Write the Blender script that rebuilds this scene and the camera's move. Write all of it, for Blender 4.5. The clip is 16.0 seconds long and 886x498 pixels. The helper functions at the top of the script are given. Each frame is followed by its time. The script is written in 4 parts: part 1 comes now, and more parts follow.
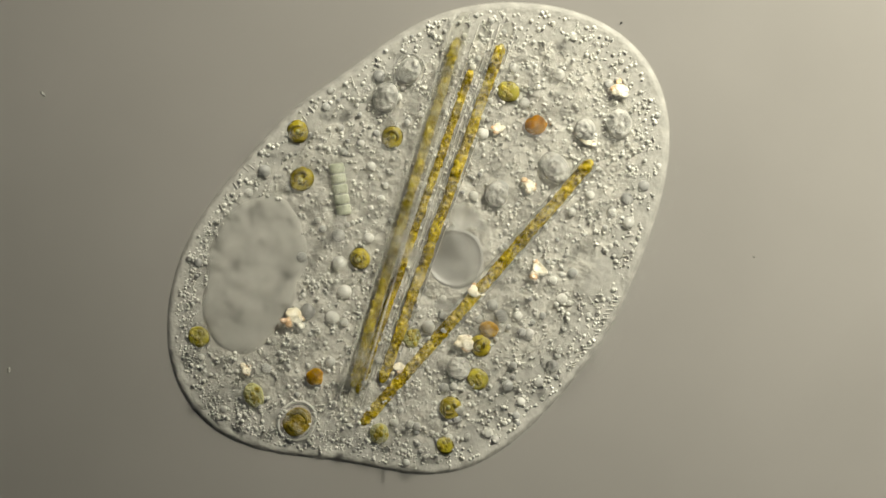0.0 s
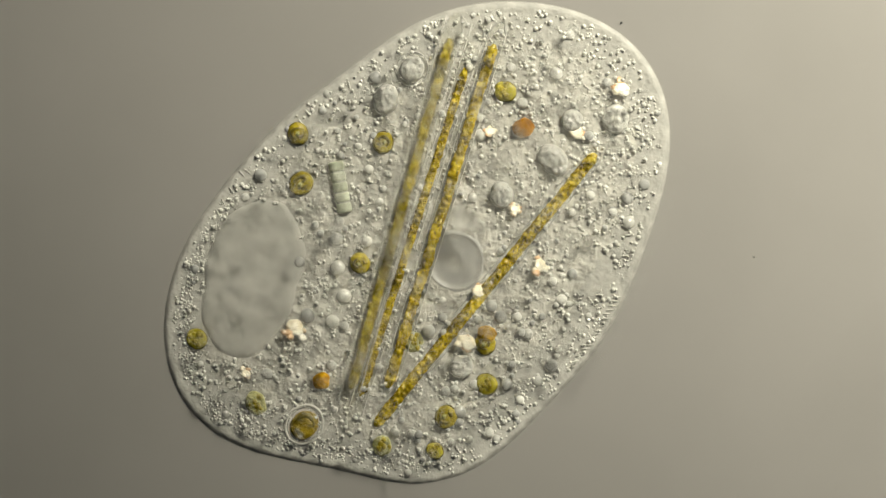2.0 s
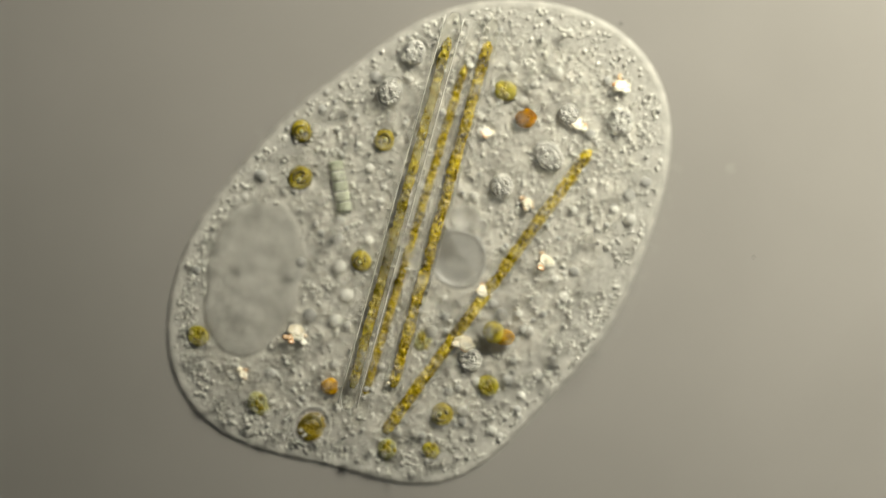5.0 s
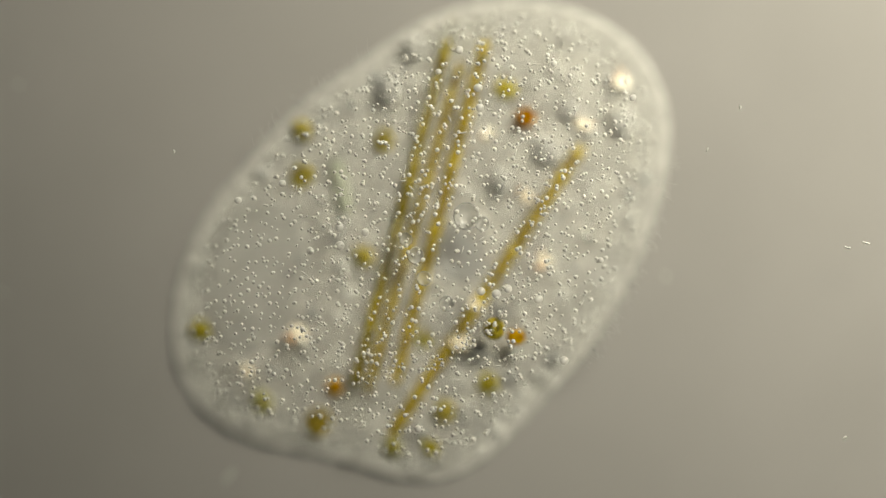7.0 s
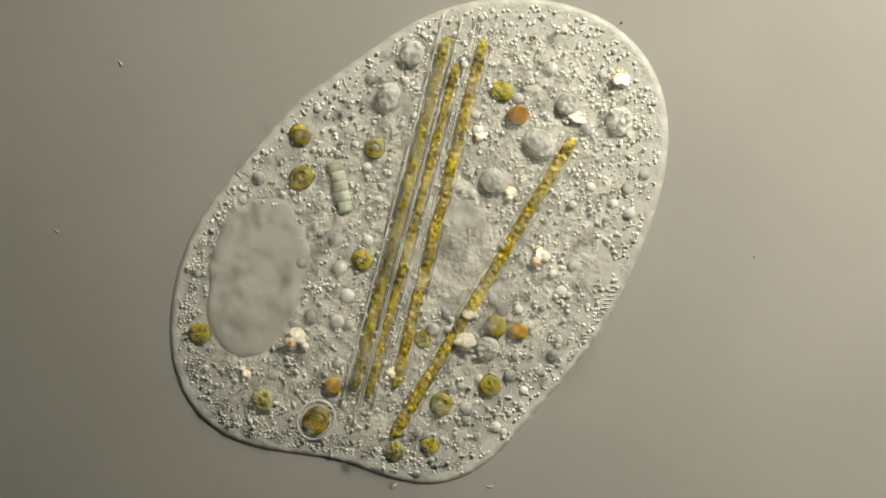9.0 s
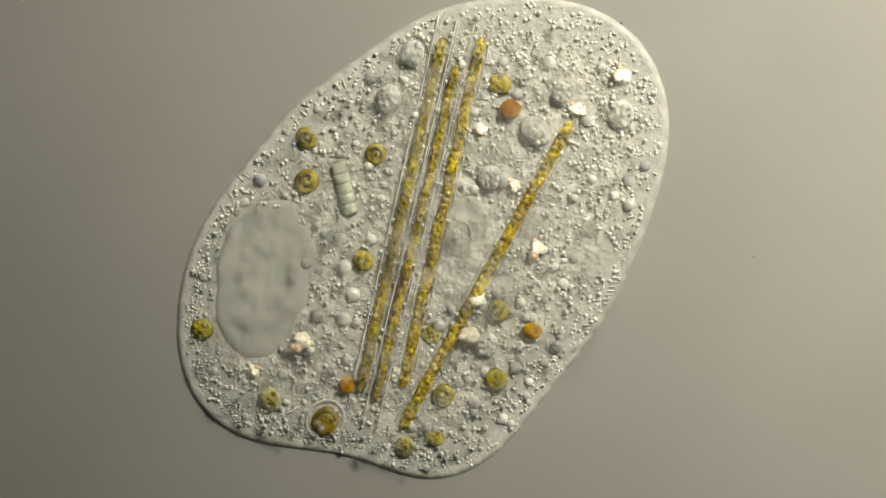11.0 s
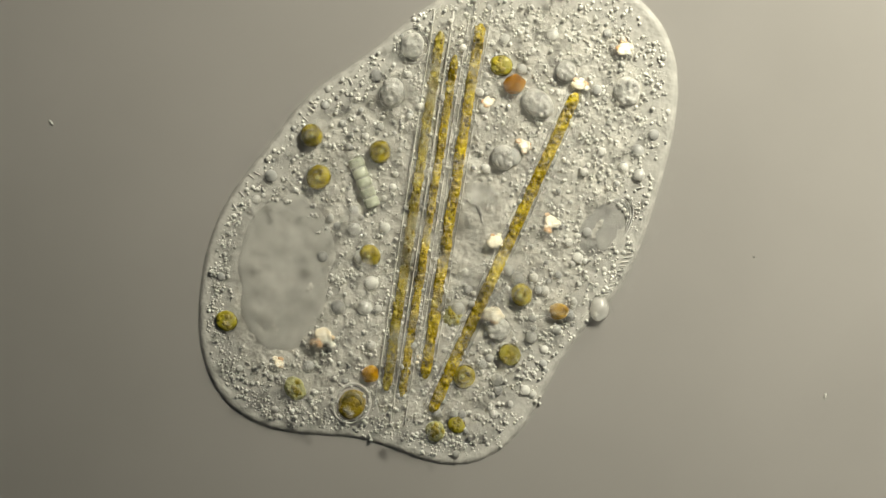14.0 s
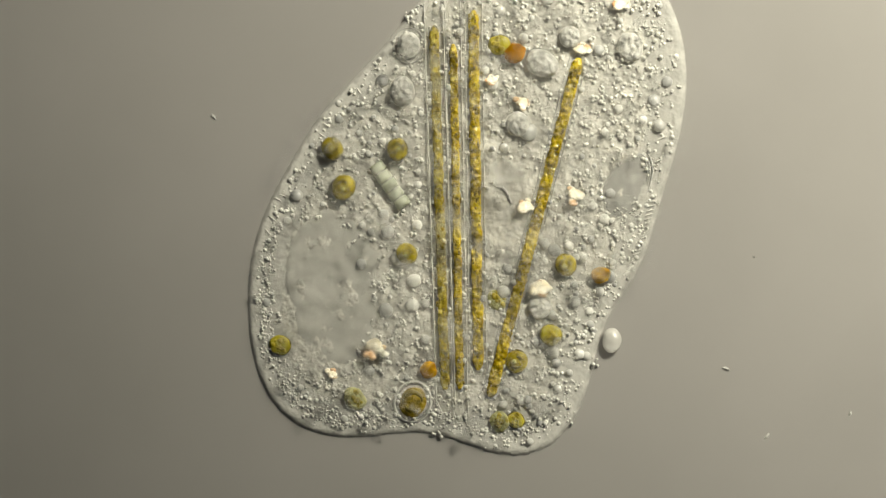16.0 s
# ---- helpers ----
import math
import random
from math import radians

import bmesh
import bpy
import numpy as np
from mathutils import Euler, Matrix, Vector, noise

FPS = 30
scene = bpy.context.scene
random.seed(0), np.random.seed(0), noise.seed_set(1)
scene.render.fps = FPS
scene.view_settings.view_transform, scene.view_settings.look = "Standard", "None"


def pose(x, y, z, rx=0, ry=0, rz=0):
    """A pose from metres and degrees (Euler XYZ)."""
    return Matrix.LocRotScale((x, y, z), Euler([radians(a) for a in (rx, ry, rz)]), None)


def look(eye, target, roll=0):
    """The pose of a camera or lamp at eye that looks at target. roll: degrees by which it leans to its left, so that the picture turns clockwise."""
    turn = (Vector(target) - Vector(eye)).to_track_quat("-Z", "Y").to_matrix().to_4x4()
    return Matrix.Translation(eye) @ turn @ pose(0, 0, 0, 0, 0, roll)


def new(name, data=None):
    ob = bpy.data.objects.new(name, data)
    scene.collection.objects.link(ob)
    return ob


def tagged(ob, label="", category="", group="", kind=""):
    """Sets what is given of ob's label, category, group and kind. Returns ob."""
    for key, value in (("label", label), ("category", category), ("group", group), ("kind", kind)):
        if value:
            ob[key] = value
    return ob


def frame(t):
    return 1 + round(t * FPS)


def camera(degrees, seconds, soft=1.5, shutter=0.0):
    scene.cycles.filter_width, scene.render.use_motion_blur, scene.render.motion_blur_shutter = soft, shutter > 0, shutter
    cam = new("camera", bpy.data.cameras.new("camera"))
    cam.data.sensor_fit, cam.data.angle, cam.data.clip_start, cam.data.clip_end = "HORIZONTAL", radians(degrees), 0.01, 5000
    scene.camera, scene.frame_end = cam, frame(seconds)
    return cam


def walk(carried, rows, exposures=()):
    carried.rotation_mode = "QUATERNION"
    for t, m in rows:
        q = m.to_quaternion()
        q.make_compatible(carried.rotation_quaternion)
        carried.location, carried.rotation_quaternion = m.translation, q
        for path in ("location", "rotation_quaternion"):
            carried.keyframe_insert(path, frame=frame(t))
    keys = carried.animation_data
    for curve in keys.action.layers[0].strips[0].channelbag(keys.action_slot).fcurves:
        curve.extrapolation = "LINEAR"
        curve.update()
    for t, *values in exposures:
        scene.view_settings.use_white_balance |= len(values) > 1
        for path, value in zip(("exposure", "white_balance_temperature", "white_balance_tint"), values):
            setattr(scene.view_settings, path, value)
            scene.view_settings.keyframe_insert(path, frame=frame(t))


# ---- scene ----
# A living ciliate on a microscope slide, as a model a thousand times life size (1 micrometre = 1 mm).
U = 0.00025  # model metres to one step of the plan
FAR = 2.0    # from the lens to the sharp plane at height 0

cam = camera(2 * math.degrees(math.atan(784 * U / FAR)), 16.0, soft=1.2)
cam.data.dof.use_dof = True
cam.data.dof.focus_distance = FAR
cam.data.dof.aperture_fstop = 0.22
cam.data.dof.aperture_blades = 0

# the fine focus is racked by lifting the whole lens
FOCUS = [(0, -2.5), (1.5, -3), (3.5, -4), (4.2, -3.5), (5.0, 9), (5.8, 46), (6.3, 58), (7.0, 60), (7.55, 57), (7.75, 10), (8.0, -3.5),
         (9.2, -4.5), (10.2, -3), (11.3, -2), (11.6, -3), (12.1, -4), (12.6, -4), (13.5, -4), (14.5, -3), (15.5, -3), (16.0, -3)]
walk(cam, [(t, pose(0, 0, FAR + h * U)) for t, h in FOCUS])

# ---- light: a lamp added above, aslant, for relief, and a dim bluish fill ----
world = bpy.data.worlds.new("ambient_fill")
world.use_nodes = True
world.node_tree.nodes["Background"].inputs["Color"].default_value = (0.74, 0.87, 1.0, 1)
world.node_tree.nodes["Background"].inputs["Strength"].default_value = 0.014
scene.world = world

lamp = new("relief_lamp", bpy.data.lights.new("relief_lamp", "SPOT"))
lamp.data.spot_size, lamp.data.spot_blend, lamp.data.shadow_soft_size = radians(37.3), 1.0, 0.53
lamp.data.energy = 2150.0
lamp.data.color = (0.985, 0.945, 0.785)
lamp.matrix_world = look((1.367, 1.650, 1.569), (0.701, 0.729, 0))


# ---- materials ----
def bare(name):
    m = bpy.data.materials.new(name)
    m.use_nodes = True
    return m, m.node_tree.nodes, m.node_tree.links, m.node_tree.nodes["Principled BSDF"]


def grained(name, low, high, scale, rough, bump=0.0, fine=0.0, fine_scale=0.0, step=0.0004, clear=0.0, random=0.0, spec=0.5, beady=()):
    """A surface that varies between two colours, with relief at two scales; clear lets a share of light straight through."""
    m, n, k, p = bare(name)
    at = n.new("ShaderNodeTexCoord")
    tex = n.new("ShaderNodeTexNoise")
    tex.inputs["Scale"].default_value, tex.inputs["Detail"].default_value = scale, 4
    k.new(at.outputs["Object"], tex.inputs["Vector"])
    ramp = n.new("ShaderNodeValToRGB")
    ramp.color_ramp.elements[0].position, ramp.color_ramp.elements[1].position = 0.35, 0.65
    ramp.color_ramp.elements[0].color, ramp.color_ramp.elements[1].color = (*low, 1), (*high, 1)
    k.new(tex.outputs["Fac"], ramp.inputs["Fac"])
    colour = ramp.outputs["Color"]
    if random:
        info, hsv = n.new("ShaderNodeObjectInfo"), n.new("ShaderNodeHueSaturation")
        span = n.new("ShaderNodeMapRange")
        span.inputs["To Min"].default_value, span.inputs["To Max"].default_value = 1 - random, 1 + random
        k.new(info.outputs["Random"], span.inputs["Value"])
        k.new(span.outputs["Result"], hsv.inputs["Value"])
        k.new(colour, hsv.inputs["Color"])
        colour = hsv.outputs["Color"]
    k.new(colour, p.inputs["Base Color"])
    p.inputs["Roughness"].default_value = rough
    p.inputs["Specular IOR Level"].default_value = spec
    if spec >= 0.8:  # wet and glossy
        p.inputs["Coat Weight"].default_value, p.inputs["Coat Roughness"].default_value = 1.0, 0.22
    last = None
    for strength, s in ((bump, scale * 1.7), (fine, fine_scale)):
        if strength:
            t2, b = n.new("ShaderNodeTexNoise"), n.new("ShaderNodeBump")
            t2.inputs["Scale"].default_value, t2.inputs["Detail"].default_value = s, 2
            k.new(at.outputs["Object"], t2.inputs["Vector"])
            b.inputs["Strength"].default_value, b.inputs["Distance"].default_value = strength, step
            k.new(t2.outputs["Fac"], b.inputs["Height"])
            if last:
                k.new(last, b.inputs["Normal"])
            last = b.outputs["Normal"]
    for s, strength, far in beady:
        cells, b = n.new("ShaderNodeTexVoronoi"), n.new("ShaderNodeBump")
        cells.feature = "SMOOTH_F1"
        cells.inputs["Scale"].default_value, cells.inputs["Smoothness"].default_value = s, 0.35
        k.new(at.outputs["Object"], cells.inputs["Vector"])
        b.invert = True
        b.inputs["Strength"].default_value, b.inputs["Distance"].default_value = strength, far
        k.new(cells.outputs["Distance"], b.inputs["Height"])
        if last:
            k.new(last, b.inputs["Normal"])
        last = b.outputs["Normal"]
    if last:
        k.new(last, p.inputs["Normal"])
    if clear:
        mix, see = n.new("ShaderNodeMixShader"), n.new("ShaderNodeBsdfTransparent")
        mix.inputs["Fac"].default_value = clear
        k.new(p.outputs["BSDF"], mix.inputs[1])
        k.new(see.outputs["BSDF"], mix.inputs[2])
        k.new(mix.outputs["Shader"], n["Material Output"].inputs["Surface"])
    return m


def film_clear(name, tint, index):
    """A clear thin wall: light passes straight through, with a gloss that grows towards its edges."""
    m, n, k, p = bare(name)
    mix, see, gloss, edge = (n.new("ShaderNode" + s) for s in ("MixShader", "BsdfTransparent", "BsdfGlossy", "Fresnel"))
    see.inputs["Color"].default_value = (*tint, 1)
    gloss.inputs["Roughness"].default_value = 0.35
    edge.inputs["IOR"].default_value = index
    k.new(edge.outputs["Fac"], mix.inputs["Fac"])
    k.new(see.outputs["BSDF"], mix.inputs[1])
    k.new(gloss.outputs["BSDF"], mix.inputs[2])
    k.new(mix.outputs["Shader"], n["Material Output"].inputs["Surface"])
    return m


def plastid_mass(name, dark, mid, light, clear_least, clear_most):
    """Packed plastids: speckled in three tones, in shorter and longer stretches, and thinned out in places."""
    m, n, k, p = bare(name)
    at = n.new("ShaderNodeTexCoord")
    tex = {}
    for key, scale, detail in (("speck", 520, 3), ("stretch", 62, 2), ("thin", 30, 3)):
        tex[key] = n.new("ShaderNodeTexNoise")
        tex[key].inputs["Scale"].default_value, tex[key].inputs["Detail"].default_value = scale, detail
        k.new(at.outputs["Object"], tex[key].inputs["Vector"])
    both = n.new("ShaderNodeMix")
    both.inputs["Factor"].default_value = 0.5
    k.new(tex["speck"].outputs["Fac"], both.inputs["A"])
    k.new(tex["stretch"].outputs["Fac"], both.inputs["B"])
    ramp = n.new("ShaderNodeValToRGB")
    ramp.color_ramp.elements[0].position, ramp.color_ramp.elements[1].position = 0.40, 0.62
    ramp.color_ramp.elements[0].color, ramp.color_ramp.elements[1].color = (*dark, 1), (*light, 1)
    ramp.color_ramp.elements.new(0.5).color = (*mid, 1)
    k.new(both.outputs["Result"], ramp.inputs["Fac"])
    k.new(ramp.outputs["Color"], p.inputs["Base Color"])
    p.inputs["Roughness"].default_value, p.inputs["Specular IOR Level"].default_value = 0.25, 0.5
    p.inputs["Coat Weight"].default_value, p.inputs["Coat Roughness"].default_value = 0.4, 0.15
    cells, low, high = n.new("ShaderNodeTexVoronoi"), n.new("ShaderNodeBump"), n.new("ShaderNodeBump")
    cells.feature = "SMOOTH_F1"
    cells.inputs["Scale"].default_value = 420
    k.new(at.outputs["Object"], cells.inputs["Vector"])
    low.invert = True
    low.inputs["Strength"].default_value, low.inputs["Distance"].default_value = 0.95, 0.0021
    high.inputs["Strength"].default_value, high.inputs["Distance"].default_value = 0.35, 0.0008
    k.new(cells.outputs["Distance"], low.inputs["Height"])
    k.new(tex["speck"].outputs["Fac"], high.inputs["Height"])
    k.new(low.outputs["Normal"], high.inputs["Normal"])
    k.new(high.outputs["Normal"], p.inputs["Normal"])
    span, mix, see = n.new("ShaderNodeMapRange"), n.new("ShaderNodeMixShader"), n.new("ShaderNodeBsdfTransparent")
    span.inputs["From Min"].default_value, span.inputs["From Max"].default_value = 0.42, 0.58
    span.inputs["To Min"].default_value, span.inputs["To Max"].default_value = clear_least, clear_most
    k.new(tex["thin"].outputs["Fac"], span.inputs["Value"])
    k.new(span.outputs["Result"], mix.inputs["Fac"])
    k.new(p.outputs["BSDF"], mix.inputs[1])
    k.new(see.outputs["BSDF"], mix.inputs[2])
    k.new(mix.outputs["Shader"], n["Material Output"].inputs["Surface"])
    return m


SLIDE = grained("lit_slide", (0.305, 0.291, 0.272), (0.328, 0.313, 0.293), 9, 0.8, spec=0.0)
PLASM = grained("cytoplasm", (0.40, 0.386, 0.344), (0.64, 0.618, 0.554), 170, 0.5, bump=0.5, fine=0.2, fine_scale=700, step=0.0013, spec=0.35, beady=((300, 0.36, 0.0014), (600, 0.36, 0.0008)))
RIND = grained("pellicle", (0.42, 0.408, 0.372), (0.54, 0.525, 0.478), 190, 0.45, bump=0.28, fine=0.14, fine_scale=700, step=0.0012, spec=0.4, beady=((420, 0.2, 0.0010),))
KERN = grained("nucleus_grey", (0.44, 0.429, 0.388), (0.485, 0.472, 0.428), 75, 0.7, bump=0.1, step=0.0014, spec=0.15, beady=((170, 0.24, 0.0012),))
FAT = grained("droplet_white", (0.74, 0.73, 0.67), (0.95, 0.935, 0.87), 150, 0.18, random=0.25, spec=0.8, clear=0.22)
WALL_GLINT = grained("wall_glint_white", (0.62, 0.61, 0.56), (0.80, 0.785, 0.72), 150, 0.2, spec=0.8, clear=0.1)
RIM = grained("rim_grey", (0.45, 0.445, 0.41), (0.60, 0.59, 0.545), 150, 0.3, spec=0.5, clear=0.35)
MILK = grained("droplet_milky", (0.72, 0.70, 0.64), (0.93, 0.91, 0.85), 90, 0.3, spec=0.8, clear=0.42)
PIT = grained("clear_vacuole", (0.40, 0.392, 0.36), (0.52, 0.51, 0.47), 90, 0.3, spec=0.5, clear=0.5)
GLOW_PATCH = grained("droplet_glow_patch", (0.60, 0.59, 0.53), (0.90, 0.86, 0.76), 90, 0.5, random=0.2, spec=0.2, clear=0.78)
FAT_DIM = grained("droplet_dim", (0.42, 0.42, 0.395), (0.60, 0.595, 0.565), 220, 0.25, bump=0.35, step=0.0010, random=0.18, spec=0.6, clear=0.12)
GRAIN = grained("granule_white", (0.66, 0.65, 0.595), (0.94, 0.925, 0.85), 120, 0.18, spec=1.0, clear=0.05)
GRAIN_CLEAR = grained("granule_clear", (0.68, 0.67, 0.615), (0.95, 0.935, 0.86), 200, 0.14, spec=1.0, clear=0.3)
FILAMENT = plastid_mass("filament_gold", (0.105, 0.072, 0.001), (0.46, 0.33, 0.003), (0.84, 0.64, 0.032), 0.0, 0.06)
FADED = plastid_mass("filament_faded", (0.15, 0.112, 0.005), (0.50, 0.39, 0.025), (0.80, 0.66, 0.09), 0.06, 0.7)
FILAMENT_DARK = grained("filament_brown", (0.10, 0.066, 0.001), (0.26, 0.18, 0.004), 400, 0.25, bump=0.4, step=0.0008, clear=0.08, spec=0.3)
ALGA = grained("alga_olive", (0.19, 0.148, 0.005), (0.50, 0.40, 0.028), 330, 0.3, bump=0.6, step=0.0010, random=0.15, spec=0.3)
ALGA_SMOOTH = grained("alga_green", (0.32, 0.275, 0.014), (0.50, 0.43, 0.04), 200, 0.3, bump=0.3, step=0.0010, random=0.1, spec=0.3)
ALGA_DARK = grained("alga_dark", (0.085, 0.065, 0.002), (0.21, 0.16, 0.008), 400, 0.35, bump=0.4, step=0.0008, spec=0.5)
ALGA_PALE = grained("alga_pale", (0.30, 0.29, 0.09), (0.50, 0.48, 0.20), 330, 0.4, bump=0.9, step=0.0012)
ORANGE = grained("orange_grain", (0.34, 0.15, 0.0), (0.72, 0.40, 0.0), 250, 0.35, bump=0.5, step=0.0008, spec=0.15)
GOLD = grained("gold_grain", (0.34, 0.17, 0.0), (0.74, 0.43, 0.0), 150, 0.5, bump=0.4, step=0.0008, spec=0.08)
RUST = grained("rust_grain", (0.17, 0.064, 0.0), (0.54, 0.245, 0.0), 130, 0.5, bump=0.4, step=0.0008, spec=0.05)
CRYSTAL = grained("crystal_white", (0.98, 0.86, 0.62), (0.98, 0.95, 0.83), 110, 0.3, bump=0.2, step=0.0006, spec=0.6)
ORANGE_GLINT = grained("crystal_glint", (0.95, 0.52, 0.22), (0.96, 0.82, 0.55), 200, 0.2, bump=0.2, step=0.0006, spec=0.8, clear=0.3)
PALEGREEN = grained("filament_pale", (0.46, 0.49, 0.36), (0.60, 0.62, 0.48), 200, 0.35, bump=0.4, step=0.0008)
FOOD = grained("food_grey", (0.46, 0.452, 0.42), (0.74, 0.725, 0.67), 260, 0.3, bump=0.6, step=0.0016, random=0.12, clear=0.1, spec=0.6)
CREASE_WALL_DARK = grained("crease_wall_dark", (0.24, 0.236, 0.22), (0.44, 0.433, 0.405), 260, 0.35, bump=0.7, step=0.0018)
BOWL = grained("vacuole_grey", (0.38, 0.373, 0.35), (0.42, 0.412, 0.386), 60, 0.35, spec=0.4)
GULLET = grained("mouth_grey", (0.27, 0.264, 0.245), (0.37, 0.362, 0.335), 60, 0.5, bump=0.3, step=0.0012, spec=0.3)
BROWN = grained("cyst_brown", (0.12, 0.086, 0.002), (0.42, 0.30, 0.012), 240, 0.35, bump=0.9, step=0.0014)
HALO = grained("cyst_clear_zone", (0.60, 0.55, 0.50), (0.70, 0.64, 0.585), 60, 0.4, spec=0.4)
CLEAR = film_clear("clear_wall", (0.98, 0.98, 0.97), 1.10)
GLASSY = film_clear("clear_sheath", (0.97, 0.97, 0.95), 1.12)
HAIR = grained("cilium_grey", (0.40, 0.39, 0.365), (0.66, 0.65, 0.60), 200, 0.3, clear=0.45)
RODLET = grained("bacterium_grey", (0.55, 0.54, 0.50), (0.70, 0.69, 0.64), 300, 0.35)
SOOT = grained("dust_dark", (0.04, 0.04, 0.04), (0.09, 0.09, 0.08), 300, 0.8)


# ---- making meshes; lengths in steps of the plan ----
def part(name, bm, material, parent=None, label="", smooth=True):
    data = bpy.data.meshes.new(name)
    for v in bm.verts:
        v.co *= U
    bm.to_mesh(data)
    bm.free()
    data.materials.append(material)
    if smooth:
        data.shade_smooth()
    ob = new(name, data)
    if parent:
        ob.parent = parent
    if label:
        tagged(ob, label)
    return ob


def empty(name, label, category, group="", kind=""):
    ob = new(name)
    ob.empty_display_size = 0.004
    return tagged(ob, label, category, group, kind)


def lump(rx, ry, rz, rough=0.0, coarse=2.0, seed=0.0, sub=3, at=(0, 0, 0), bm=None):
    """A rounded, uneven body."""
    bm = bm or bmesh.new()
    made = bmesh.ops.create_icosphere(bm, subdivisions=sub, radius=1)["verts"]
    for v in made:
        f = 1 + rough * noise.noise(v.co * coarse + Vector((seed, seed * 2.3, seed * 0.7)))
        v.co = Vector((v.co.x * rx * f + at[0], v.co.y * ry * f + at[1], v.co.z * rz * f + at[2]))
    return bm


def pill(rx, ry, rz, rough=0.0, coarse=2.0, seed=0.0, sub=4, at=(0, 0, 0), knobs=0.0):
    """A rounded body with steep flanks and an uneven, nearly flat top."""
    bm = bmesh.new()
    bmesh.ops.create_icosphere(bm, subdivisions=sub, radius=1)
    for v in bm.verts:
        f = 1 + rough * noise.noise(v.co * coarse + Vector((seed, seed * 2.3, seed * 0.7)))
        up = math.copysign(abs(v.co.z) ** 0.55, v.co.z) + knobs * noise.noise(v.co * 4.2 + Vector((seed * 3, 0, 1))) * abs(v.co.z)
        v.co = Vector((v.co.x * rx * f + at[0], v.co.y * ry * f + at[1], up * rz + at[2]))
    return bm


def tube(rings, sides=14, flat=1.0):
    """A closed tube along y from (y, radius, x, z) rings."""
    bm = bmesh.new()
    loops = []
    for y, r, x, z in rings:
        loops.append([bm.verts.new((x + r * math.cos(a), y, z + flat * r * math.sin(a))) for a in (2 * math.pi * i / sides for i in range(sides))])
    for a, b in zip(loops, loops[1:]):
        for i in range(sides):
            bm.faces.new((a[i], b[i], b[(i + 1) % sides], a[(i + 1) % sides]))
    bm.faces.new(loops[0])
    bm.faces.new(loops[-1][::-1])
    bmesh.ops.recalc_face_normals(bm, faces=bm.faces)
    return bm


def torus(rx, ry, thick, z=0.0, sides=8, steps=40, flat=1.0):
    bm = bmesh.new()
    loops = []
    for i in range(steps):
        a = 2 * math.pi * i / steps
        c = Vector((math.cos(a), math.sin(a), 0))
        loops.append([bm.verts.new((c.x * (rx + thick * math.cos(b)), c.y * (ry + thick * math.cos(b)), z + flat * thick * math.sin(b)))
                      for b in (2 * math.pi * j / sides for j in range(sides))])
    for i in range(steps):
        a, b = loops[i], loops[(i + 1) % steps]
        for j in range(sides):
            bm.faces.new((a[j], b[j], b[(j + 1) % sides], a[(j + 1) % sides]))
    bmesh.ops.recalc_face_normals(bm, faces=bm.faces)
    return bm


def lobe(r, seed, turn, sweep, z):
    """A bent band with uneven width, as a chloroplast lies inside its cell."""
    bm = bmesh.new()
    loops = []
    for i in range(15):
        f = i / 14
        a = turn + sweep * f
        q = r * (0.56 + 0.12 * noise.noise(Vector((f * 3, seed, 1))))
        w = r * (0.17 + 0.08 * noise.noise(Vector((f * 4, seed, 5)))) * math.sin(math.pi * (f * 0.94 + 0.03)) ** 0.6
        loops.append([bm.verts.new((math.cos(a) * (q + w * math.cos(b)), math.sin(a) * (q + w * math.cos(b)), z + 0.6 * w * math.sin(b)))
                      for b in (2 * math.pi * j / 7 for j in range(7))])
    for p, q in zip(loops, loops[1:]):
        for j in range(7):
            bm.faces.new((p[j], q[j], q[(j + 1) % 7], p[(j + 1) % 7]))
    bm.faces.new(loops[0])
    bm.faces.new(loops[-1][::-1])
    bmesh.ops.recalc_face_normals(bm, faces=bm.faces)
    return bm


def sheet(radius, height, steps=120, rings=26, floor=-60):
    """A domed pad: radius(angle), height(share of the radius, x, y)."""
    bm = bmesh.new()
    top = [bm.verts.new((0, 0, height(0, 0, 0)))]
    loops = []
    for j in range(1, rings + 1):
        s = j / rings
        loop = []
        for i in range(steps):
            a = 2 * math.pi * i / steps
            x, y = s * radius(a) * math.cos(a), s * radius(a) * math.sin(a)
            loop.append(bm.verts.new((x, y, height(s, x, y))))
        loops.append(loop)
    loops.append([bm.verts.new((v.co.x, v.co.y, floor)) for v in loops[-1]])
    for i in range(steps):
        bm.faces.new((top[0], loops[0][i], loops[0][(i + 1) % steps]))
    for a, b in zip(loops, loops[1:]):
        for i in range(steps):
            bm.faces.new((a[i], b[i], b[(i + 1) % steps], a[(i + 1) % steps]))
    bm.faces.new(loops[-1][::-1])
    return bm


